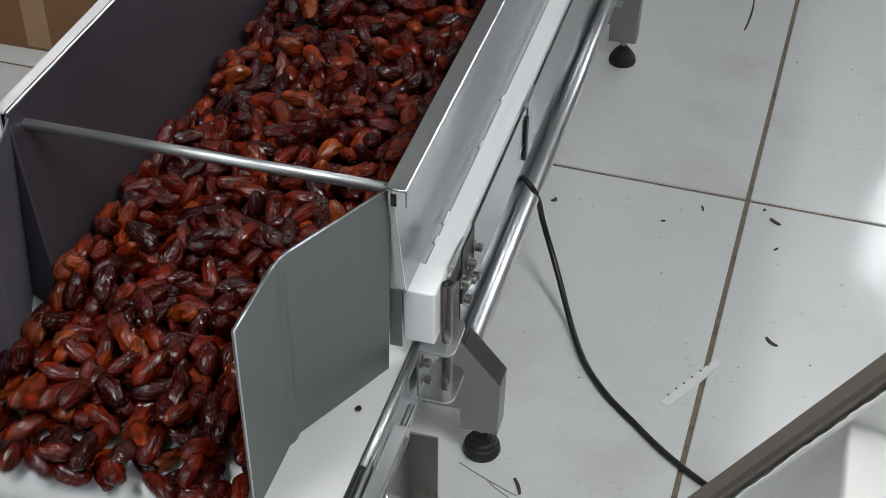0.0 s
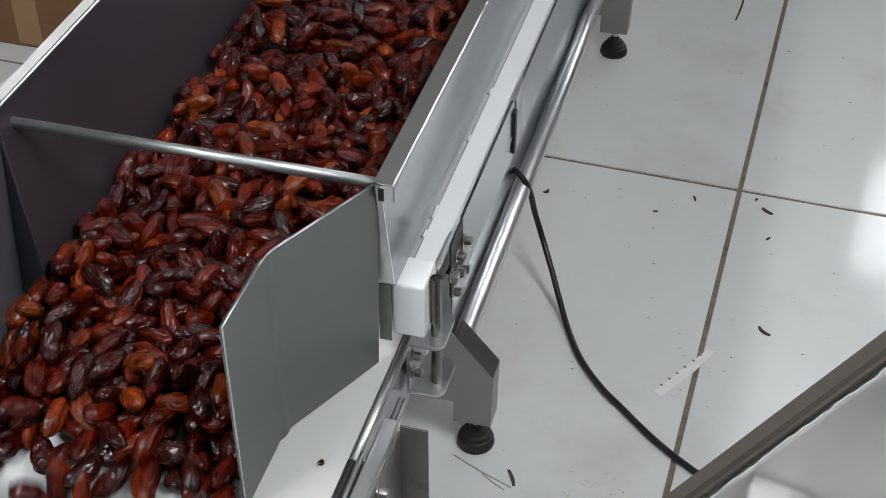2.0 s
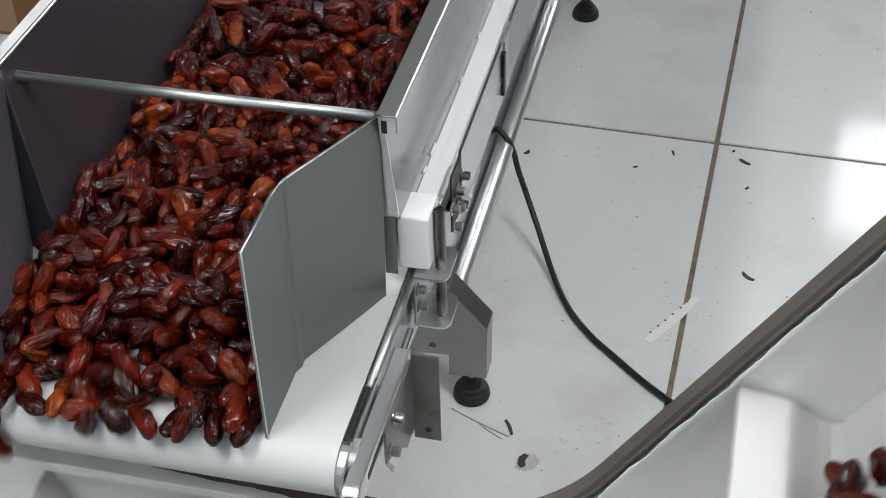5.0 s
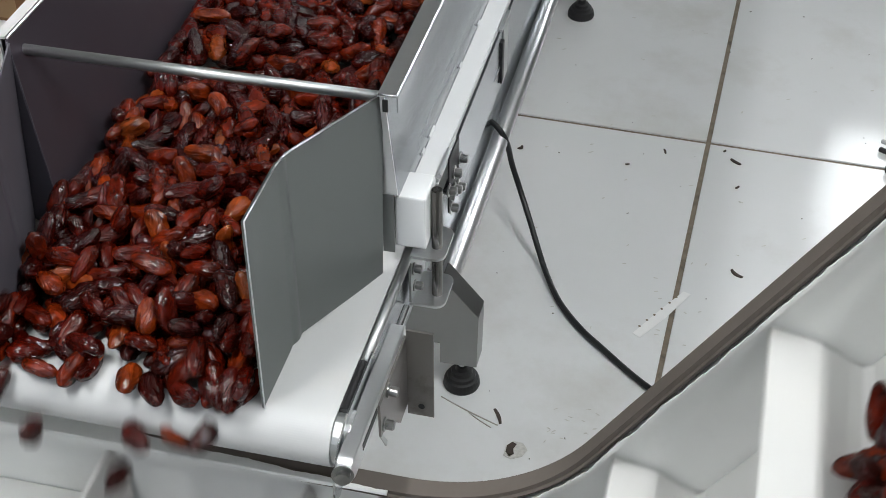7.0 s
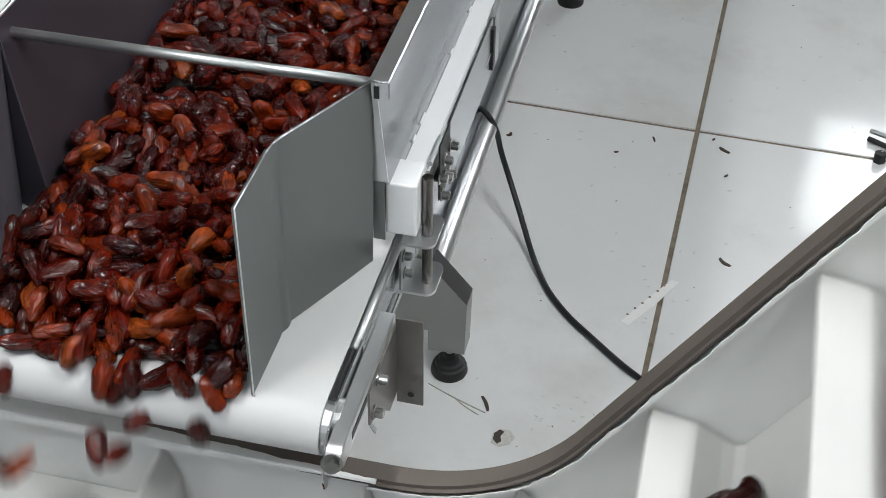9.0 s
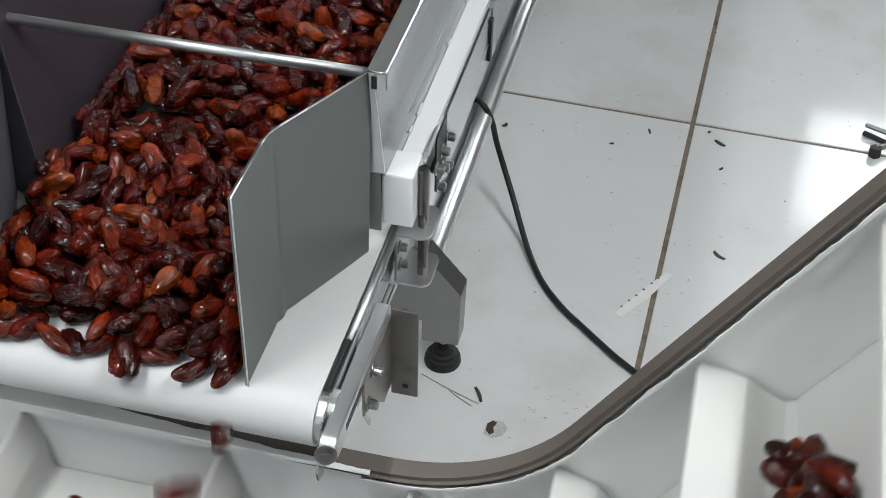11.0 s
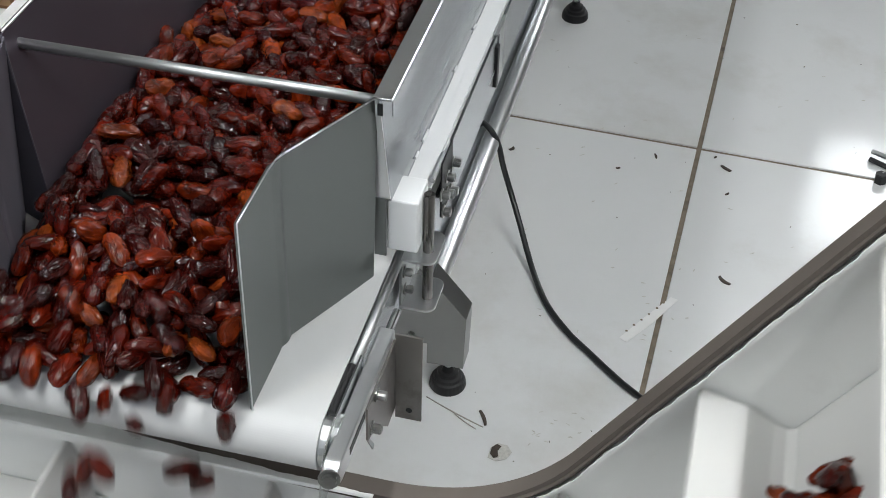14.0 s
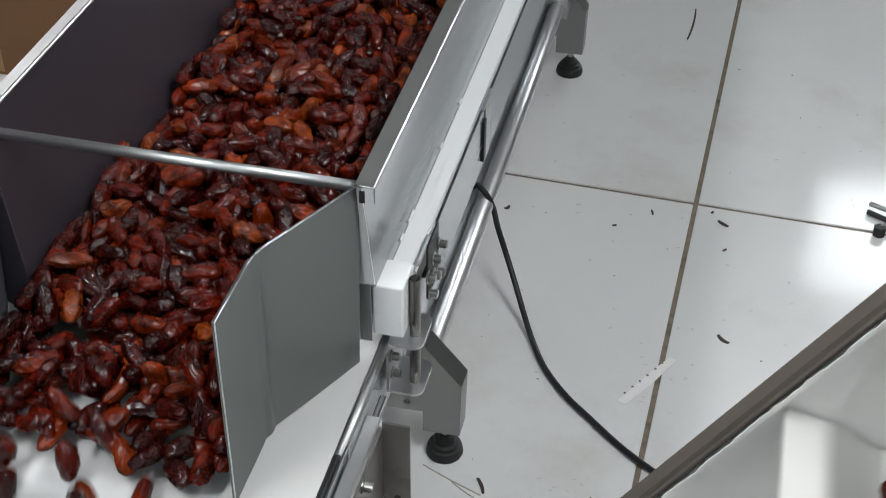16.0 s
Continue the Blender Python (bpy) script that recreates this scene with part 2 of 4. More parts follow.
def rod(a, b, r, seg=20, bevel=0.0, r2=None):
    """A round bar from a to b."""
    a, b = Vector(a), Vector(b)
    bm = bmesh.new()
    bmesh.ops.create_cone(bm, cap_ends=True, segments=seg, radius1=r, radius2=r if r2 is None else r2, depth=(b - a).length)
    if bevel:
        bmesh.ops.bevel(bm, geom=[e for e in bm.edges if len(e.link_faces) == 2 and any(len(f.verts) > 4 for f in e.link_faces)], offset=bevel, segments=2, affect="EDGES")
    m = Matrix.Translation((a + b) / 2) @ (b - a).to_track_quat("Z", "Y").to_matrix().to_4x4()
    bm.transform(m)
    return bm


def sheet(outline, thick, to_world, bevel=0.0):
    """A plate: an outline in its own plane (u, v), thickened by thick, placed by to_world."""
    bm = bmesh.new()
    low = [bm.verts.new((u, v, 0)) for u, v in outline]
    f = bm.faces.new(low)
    ext = bmesh.ops.extrude_face_region(bm, geom=[f])
    bmesh.ops.translate(bm, vec=(0, 0, thick), verts=[g for g in ext["geom"] if isinstance(g, bmesh.types.BMVert)])
    bmesh.ops.recalc_face_normals(bm, faces=bm.faces[:])
    if bevel:
        bmesh.ops.bevel(bm, geom=bm.edges[:], offset=bevel, segments=1, affect="EDGES")
    bm.transform(to_world)
    return bm


XZ = Matrix(((1, 0, 0, 0), (0, 0, -1, 0), (0, 1, 0, 0), (0, 0, 0, 1)))  # u to x, v to z, thickness to -y
YZ = Matrix(((0, 0, 1, 0), (1, 0, 0, 0), (0, 1, 0, 0), (0, 0, 0, 1)))  # u to y, v to z, thickness to x


def strip(profile, x0, x1, thick=0.0, closed=False):
    """A profile in (y, z) drawn out along x."""
    bm = bmesh.new()
    a = [bm.verts.new((x0, y, z)) for y, z in profile]
    b = [bm.verts.new((x1, y, z)) for y, z in profile]
    n = len(profile)
    for i in range(n if closed else n - 1):
        j = (i + 1) % n
        bm.faces.new((a[i], b[i], b[j], a[j]))
    if closed:
        bm.faces.new(a[::-1])
        bm.faces.new(b)
    bmesh.ops.recalc_face_normals(bm, faces=bm.faces[:])
    return bm


def run(profile, y0, y1):
    """A closed profile in (x, z) drawn out along y."""
    bm = bmesh.new()
    a = [bm.verts.new((x, y0, z)) for x, z in profile]
    b = [bm.verts.new((x, y1, z)) for x, z in profile]
    n = len(profile)
    for i in range(n):
        j = (i + 1) % n
        bm.faces.new((a[i], a[j], b[j], b[i]))
    bm.faces.new(a)
    bm.faces.new(b[::-1])
    bmesh.ops.recalc_face_normals(bm, faces=bm.faces[:])
    return bm


def thing(name, label, category, group="", kind="", at=(0, 0, 0)):
    ob = new(name)
    ob.location = at
    return tagged(ob, label, category, group, kind)


def tube_along(points, r, seg=12, taper=None):
    """A round tube along points."""
    bm = bmesh.new()
    pts = [Vector(p) for p in points]
    rings = []
    up = Vector((0, 0, 1))
    for i, p in enumerate(pts):
        d = (pts[min(i + 1, len(pts) - 1)] - pts[max(i - 1, 0)]).normalized()
        s = d.cross(up)
        s = s.normalized() if s.length > 1e-4 else Vector((1, 0, 0))
        u = s.cross(d)
        rings.append([bm.verts.new(p + r * (math.cos(q) * s + math.sin(q) * u)) for q in [2 * math.pi * k / seg for k in range(seg)]])
    for a, b in zip(rings, rings[1:]):
        for k in range(seg):
            bm.faces.new((a[k], a[(k + 1) % seg], b[(k + 1) % seg], b[k]))
    bm.faces.new(rings[0][::-1])
    bm.faces.new(rings[-1])
    bmesh.ops.recalc_face_normals(bm, faces=bm.faces[:])
    return bm


def smooth_line(points, n=8):
    """Catmull-Rom through the points."""
    p = [Vector(q) for q in points]
    p = [2 * p[0] - p[1]] + p + [2 * p[-1] - p[-2]]
    out = []
    for i in range(1, len(p) - 2):
        for k in range(n):
            t = k / n
            out.append(0.5 * (2 * p[i] + (p[i + 1] - p[i - 1]) * t + (2 * p[i - 1] - 5 * p[i] + 4 * p[i + 1] - p[i + 2]) * t * t + (3 * p[i] - p[i - 1] - 3 * p[i + 1] + p[i + 2]) * t ** 3))
    return out + [p[-2]]


def bolt(parent, at, axis, r=0.006, length=0.012, name="bolt"):
    """A hex-head bolt with a washer and a socketed round head."""
    a = Vector(at)
    d = Vector(axis).normalized()
    bm = rod(a, a + d * 0.0015, r * 1.45, 18)
    merge(bm, rod(a + d * 0.0015, a + d * (0.0015 + length), r, 14, bevel=0.0008))
    merge(bm, rod(a + d * (0.0015 + length), a + d * (0.0012 + length * 1.02), r * 0.5, 6))
    return part(name, bm, BOLT, parent)


# ---- room ----
X0, X1, Y0, Y1, H = -3.2, 3.4, -3.4, 4.3, 3.0
floor = tagged(part("floor", box(X0, X1, Y0, Y1, -0.12, -0.0035), GROUT), "floor base with dirty brown joints between the tiles", "floor", kind="structure")


def wall(name, bm, label):
    return tagged(part(name, bm, WALL), label, "wall", kind="structure")


WS = (-1.6, 1.4, 1.0, 2.5)  # unseen fill window added behind the camera: x from, to, z from, to
bm = box(X0 - 0.15, WS[0], Y0 - 0.15, Y0, -0.12, H)
box(WS[1], X1 + 0.15, Y0 - 0.15, Y0, -0.12, H, bm=bm)
box(WS[0], WS[1], Y0 - 0.15, Y0, -0.12, WS[2], bm=bm)
box(WS[0], WS[1], Y0 - 0.15, Y0, WS[3], H, bm=bm)
wall("wall_south", bm, "grey painted wall with a wide window opening")
wall("wall_west", box(X0 - 0.15, X0, Y0, Y1, -0.12, H), "plain grey painted wall")
WN = (0.76, 2.4, 1.86, 2.58)  # far window: x from, to, z from, to
bm = box(X0 - 0.15, WN[0], Y1, Y1 + 0.15, -0.12, H)
box(WN[1], X1 + 0.15, Y1, Y1 + 0.15, -0.12, H, bm=bm)
box(WN[0], WN[1], Y1, Y1 + 0.15, -0.12, WN[2], bm=bm)
box(WN[0], WN[1], Y1, Y1 + 0.15, WN[3], H, bm=bm)
wall("wall_north", bm, "grey painted wall with a window opening")
wall("wall_east", box(X1, X1 + 0.15, Y0, Y1, -0.12, H), "plain grey painted wall")
tagged(part("ceiling", box(X0 - 0.15, X1 + 0.15, Y0 - 0.15, Y1 + 0.15, H, H + 0.12), CEIL), "dull white painted ceiling", "ceiling", kind="structure")

w = thing("window_1", "white framed window with bright daylight outside", "window", kind="structure")
for a in (WN[0], (WN[0] + WN[1]) / 2 - 0.025, WN[1] - 0.05):
    part("window_frame", box(a, a + 0.05, Y1 + 0.10, Y1 + 0.15, WN[2], WN[3], 0.004), FRAMEPAINT, w)
w = thing("window_2", "wide white framed window added behind the camera as fill", "window", kind="structure")
for q in (WS[0], (WS[0] + WS[1]) / 2 - 0.025, WS[1] - 0.05):
    part("window_frame", box(q, q + 0.05, Y0 - 0.15, Y0 - 0.10, WS[2], WS[3], 0.004), FRAMEPAINT, w)
bm = box(WN[0] - 0.8, WN[1] + 0.8, Y1 + 0.8, Y1 + 0.82, 0.5, 3.4)
tagged(part("backdrop", bm, SKYGLOW), "bright overcast daylight outside a window", "sky", kind="structure")
for xx, yy in ((1.15, -0.4), (-0.7, -1.0), (-2.3, 3.0)):
    lamp = thing("ceiling_light", "white ceiling batten with a lit tube", "lamp", "ceiling battens", at=(xx, yy, 0))
    part("housing", box(-0.05, 0.05, -0.64, 0.64, 2.95, 3.0, 0.004), FRAMEPAINT, lamp)
    part("diffuser", box(-0.07, 0.07, -0.66, 0.66, 2.915, 2.949, 0.006), TUBEGLOW, lamp, "glowing white diffuser")

# ---- belt conveyor ----
BZ = 0.751  # top of the belt
conveyor = thing("belt_conveyor", "stainless steel belt conveyor with a white belt and high side walls", "conveyor")

# belt: flat run, nose over the end roller, return run
NY, NR = -0.232, 0.030
prof = [(2.5, BZ), (1.2, BZ), (0.4, BZ), (NY, BZ)]
prof += [(NY - NR * math.sin(a), BZ - NR + NR * math.cos(a)) for a in [math.pi * k / 40 for k in range(1, 41)]]
prof += [(0.4, BZ - 2 * NR), (2.5, BZ - 2 * NR)]
inner = [(y if y > NY else NY + (y - NY) * 0.9, BZ - NR + (z - BZ + NR) * 0.92) for y, z in prof[::-1]]
part("belt", strip(prof + inner, -0.398, 0.014, closed=True), BELT, conveyor, "smooth white belt")
part("end_roller", rod((-0.398, NY, BZ - NR), (0.03, NY, BZ - NR), NR * 0.9, 24), SATIN, conveyor)

YE = 2.5
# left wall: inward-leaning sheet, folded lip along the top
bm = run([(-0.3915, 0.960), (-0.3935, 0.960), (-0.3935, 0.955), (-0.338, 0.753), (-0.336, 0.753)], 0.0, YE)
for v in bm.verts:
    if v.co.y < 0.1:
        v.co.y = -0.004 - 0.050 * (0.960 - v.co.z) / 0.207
part("side_wall", bm, INNER, conveyor, "smooth steel side wall with its dark reflection in the colour")
part("wall_lip", run([(-0.3948, 0.9605), (-0.3948, 0.9630), (-0.4075, 0.9630), (-0.4090, 0.9610), (-0.4090, 0.9450), (-0.4075, 0.9450), (-0.4075, 0.9605)], -0.002, YE), ALU, conveyor, "bright folded steel lip")
part("wall_hem", rod((-0.3924, -0.001, 0.9616), (-0.3924, YE, 0.9616), 0.0015, 8), ALU, conveyor, "thin bright hem along the wall", True)
part("outer_plate", box(-0.4030, -0.4005, 0.0, YE, 0.64, 0.960), STEEL, conveyor)
# right wall: lip, inner sheet, outer plate, ledge and fascia
part("side_wall", run([(-0.0005, 0.960), (0.0015, 0.960), (0.0015, 0.955), (-0.052, 0.753), (-0.054, 0.753)], 0.0, YE), STEEL, conveyor)
part("wall_lip", run([(-0.001, 0.9605), (-0.001, 0.9630), (0.0172, 0.9630), (0.0172, 0.9605)], -0.013, YE), SATIN, conveyor, "folded steel lip")
part("lip_drop", run([(0.0174, 0.9440), (0.0174, 0.9612), (0.0190, 0.9612), (0.0190, 0.9440)], -0.013, YE), STEEL, conveyor)
part("lip_edge", rod((0.0180, -0.0132, 0.9622), (0.0180, YE, 0.9622), 0.0013, 10), POLISHED, conveyor, "thin bright folded edge", True)
part("lip_edge", rod((-0.0010, -0.0134, 0.9626), (0.0180, -0.0134, 0.9626), 0.0010, 8), POLISHED, conveyor, "", True)
part("outer_plate", run([(0.0008, 0.9600), (0.0034, 0.9600), (0.0151, 0.8360), (0.0125, 0.8360)], -0.0064, YE), STEEL, conveyor, "brushed steel outer plate leaning outwards")
part("outer_plate", box(0.0125, 0.0151, 0.0435, YE, 0.742, 0.8357), STEEL, conveyor)
part("end_gusset", sheet([(-0.0030, 0.840), (0.0148, 0.840), (0.0034, 0.9600), (-0.0030, 0.9600)], 0.002, Matrix.Translation((0, -0.0066, 0)) @ XZ), ALU, conveyor)
part("slot", box(0.0022, 0.0078, -0.0104, -0.0088, 0.9405, 0.9545, 0.0004), RUBBER, conveyor, "dark rectangular slot in the steel")
part("ledge", run([(0.0155, 0.8180), (0.0155, 0.8205), (0.0435, 0.8205), (0.0435, 0.8180)], 0.046, YE), BLOCK, conveyor, "white plastic wear strip")
part("ledge_rib", run([(0.0280, 0.8207), (0.0280, 0.8240), (0.0405, 0.8240), (0.0405, 0.8207)], 0.046, YE), BLOCK, conveyor)
part("fascia", run([(0.0437, 0.7460), (0.0437, 0.8255), (0.0467, 0.8255), (0.0467, 0.7460)], 0.128, YE), STEEL, conveyor, "brushed steel fascia plate")
part("fascia_fold", run([(0.0467, 0.7435), (0.0467, 0.7458), (0.0280, 0.7458), (0.0280, 0.7435)], 0.128, YE), STEEL, conveyor)
part("inner_side_plate", run([(0.016, 0.66), (0.016, 0.741), (0.019, 0.741), (0.019, 0.66)], -0.16, 0.12), STEEL, conveyor)
# seam studs on the outer plate, where the ledge meets it
for yy in (0.085, 0.118, 0.128, 0.262, 0.36):
    part("weld_spot", box(0.0152, 0.0175, yy, yy + 0.012, 0.8235, 0.8275, 0.001), BLOCK, conveyor)
# sensor strip hanging on the fascia
part("sensor_bracket", box(0.0440, 0.0490, 0.352, 0.402, 0.8257, 0.8280, 0.0005), SATIN, conveyor)
part("dark_slot", box(0.0468, 0.0500, 0.352, 0.363, 0.752, 0.810, 0.001), RUBBER, conveyor, "black upright slot insert")
part("slot_plate", box(0.0468, 0.0482, 0.365, 0.393, 0.745, 0.8250, 0.0005), SATIN, conveyor)

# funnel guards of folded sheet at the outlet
for side, lab in ((1, "grey satin steel funnel guard sheet"), (-1, "steel funnel guard sheet coloured as in shade")):
    def gx(x, s=side):
        return x if s > 0 else -0.390 - x
    guard_outline = [(gx(0.0010), -0.004), (gx(-0.054), -0.146), (gx(-0.054), -0.240)]
    zt, zb = (0.958, 0.972, 0.972), (0.750, 0.7535, 0.7400)
    lower = [(gx(0.0025), -0.028)] + guard_outline[1:]
    bm = bmesh.new()
    th = 0.0022 * side
    cols = []
    for (px, py), (lx, ly), a, b in zip(guard_outline, lower, zt, zb):
        cols.append([bm.verts.new((px, py, a)), bm.verts.new((lx, ly, b)), bm.verts.new((px - th, py, a)), bm.verts.new((lx - th, ly, b))])
    for a, b in zip(cols, cols[1:]):
        bm.faces.new((a[0], b[0], b[1], a[1]))
        bm.faces.new((a[2], a[3], b[3], b[2]))
        bm.faces.new((a[0], a[2], b[2], b[0]))
        bm.faces.new((a[1], b[1], b[3], a[3]))
    for c in (cols[0], cols[-1]):
        bm.faces.new((c[0], c[1], c[3], c[2]))
    bmesh.ops.recalc_face_normals(bm, faces=bm.faces[:])
    bmesh.ops.bevel(bm, geom=[e for e in bm.edges if abs(e.verts[0].co.y + 0.146) < 1e-4 and abs(e.verts[1].co.y + 0.146) < 1e-4], offset=0.009, segments=7, affect="EDGES")
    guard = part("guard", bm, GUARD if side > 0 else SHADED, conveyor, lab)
    guard.data.polygons.foreach_set("use_smooth", [True] * len(guard.data.polygons))
    guard.data.set_sharp_from_angle(angle=0.5)
    if side > 0:
        # Bright rods along the cut edge stand in for the light it catches.
        hem = [Vector((x + 0.0006, y, z + 0.0004)) for (x, y), z in zip(guard_outline, zt)]
        hem[1:2] = [hem[1].lerp(hem[0], 0.09), hem[1] + Vector((0.0014, 0, 0)), hem[1].lerp(hem[2], 0.16)]
        hem.append(Vector((gx(-0.054) + 0.0006, -0.2405, 0.7400)))
        for a, b in zip(hem, hem[1:]):
            part("hem", rod(a, b, 0.0008, 8), ALU, guard, "bright rod for the light along the cut edge", True)

part("guard_tab", box(-0.0015, 0.0108, -0.0100, -0.0080, 0.7660, 0.8400), GUARD, conveyor, "narrow grey steel tab beside the block")
bm = bmesh.new()
low = [bm.verts.new(q) for q in ((-0.3930, -0.0050, 0.9590), (-0.3905, -0.0050, 0.9590), (-0.3362, -0.0545, 0.7530), (-0.3945, -0.0275, 0.7530))]
bm.faces.new(low)
ext = bmesh.ops.extrude_face_region(bm, geom=bm.faces[:])
bmesh.ops.translate(bm, vec=(-0.0006, 0.0020, 0), verts=[g for g in ext["geom"] if isinstance(g, bmesh.types.BMVert)])
bmesh.ops.recalc_face_normals(bm, faces=bm.faces[:])
part("corner_plate", bm, SHADED, conveyor, "smooth steel corner plate coloured as in shade")

# tie rod across the top
part("tie_rod", rod((-0.389, 0.017, 0.939), (0.001, 0.017, 0.939), 0.0057, 24), SATIN, conveyor, "round polished tie rod", True)

# white spacer block, hinge pin and plates
part("spacer_block", box(0.0092, 0.0420, -0.001, 0.043, 0.768, 0.834, 0.0024), BLOCK, conveyor, "white plastic spacer block")
hinge = part("hinge_pin", rod((0.0482, 0.022, 0.676), (0.0482, 0.022, 0.832), 0.0058, 20, 0.001), PIN, conveyor, "dark round steel hinge pin", False)


def rounded(x0, x1, y0, y1, r, n=6):
    out = []
    for cx, cy, a0 in ((x1 - r, y0 + r, -90), (x1 - r, y1 - r, 0)):
        out += [(cx + r * math.cos(radians(a0 + 90 * k / n)), cy + r * math.sin(radians(a0 + 90 * k / n))) for k in range(n + 1)]
    return [(x0, y0)] + out + [(x0, y1)]


for z in (0.7530, 0.6870):
    part("hinge_plate", sheet(rounded(0.0225, 0.0605, 0.000, 0.056, 0.011), 0.0030, Matrix.Translation((0, 0, z))), ALU, conveyor, "rounded steel hinge plate")
part("hinge_web", box(0.0225, 0.0250, 0.000, 0.060, 0.6905, 0.7525), SATIN, conveyor)
for z, yy in ((0.731, 0.010), (0.705, 0.013)):
    bolt(conveyor, (0.0252, yy, z), (1, 0, 0), 0.0048, 0.008)
# clamp plate with its bolts behind the block
part("clamp_plate", box(0.0468, 0.0490, 0.074, 0.122, 0.760, 0.832, 0.0015), RUBBER, conveyor, "black clamp plate")
for yy, z in ((0.120, 0.803), (0.094, 0.802), (0.113, 0.770), (0.094, 0.780), (0.070, 0.795), (0.080, 0.765)):
    bolt(conveyor, (0.0492, yy, z), (1, 0, 0), 0.0052, 0.008)
part("stop_rod", rod((0.0445, 0.046, 0.830), (0.0445, 0.095, 0.830), 0.0030, 14), ALU, conveyor)

# belt-edge rail, end plate and take-up bar
part("edge_rail", rod((0.0215, 0.024, 0.752), (0.0215, -0.160, 0.752), 0.0048, 16), SATIN, conveyor, "thin bright rail along the belt edge", True)
# Black rod put in for the dark gap between belt and bar.
part("gap_strip", rod((0.0190, -0.160, 0.749), (0.0190, -0.226, 0.749), 0.0050, 12), RUBBER, conveyor, "black strip standing in for the dark gap beside the belt")
prof = [(-0.150, 0.757), (-0.235, 0.757), (-0.264, 0.748), (-0.279, 0.731), (-0.287, 0.702), (-0.284, 0.690), (-0.272, 0.684), (-0.252, 0.692), (-0.235, 0.704), (-0.150, 0.730)]
part("end_plate", sheet(prof, 0.0018, Matrix.Translation((0.0245, 0, 0)) @ YZ), POLISHED, conveyor, "thin curved steel end plate")
bar = []
for cy, cz, a0 in ((-0.273, 0.731, 90),):
    bar += [(cy + 0.013 * math.cos(radians(a0 + 180 * k / 10)), cz + 0.013 * math.sin(radians(a0 + 180 * k / 10))) for k in range(11)]
bar = [(-0.092, 0.744)] + bar + [(-0.092, 0.718)]
part("takeup_bar", sheet(bar, 0.0160, Matrix.Translation((0.0275, 0, 0)) @ YZ, 0.0012), ALU, conveyor, "bright machined take-up bar with a rounded end")
part("bar_slot", box(0.0432, 0.0440, -0.250, -0.200, 0.7265, 0.7355, 0.0003), RUBBER, conveyor, "dark slot in the take-up bar")
bolt(conveyor, (0.0350, -0.2862, 0.731), (0.25, -1, 0.2), 0.0072, 0.006, "end_bolt")
part("adjuster_screw", rod((0.036, -0.094, 0.738), (0.036, -0.060, 0.738), 0.004, 12), POLISHED, conveyor)
bm = sheet([(-0.198, 0.735), (-0.098, 0.735), (-0.098, 0.640), (-0.128, 0.640), (-0.170, 0.684), (-0.198, 0.692)], 0.0025, Matrix.Translation((0.0435, 0, 0)) @ YZ)
box(0.0460, 0.0740, -0.1000, -0.0975, 0.626, 0.744, bm=bm)
part("angle_bracket", bm, BRACKET, conveyor, "dull steel angle bracket")
part("bracket_hole", rod((0.061, -0.1004, 0.640), (0.061, -0.1008, 0.640), 0.0035, 14), RUBBER, conveyor)
for yy, z in ((-0.170, 0.728), (-0.188, 0.700)):
    bolt(conveyor, (0.0462, yy, z), (1, 0, 0), 0.0052, 0.009)
part("clip_sheet", sheet([(-0.198, 0.6915), (-0.193, 0.690), (-0.176, 0.664), (-0.180, 0.660)], 0.0015, Matrix.Translation((0.0440, 0, 0)) @ YZ), SATIN, conveyor)

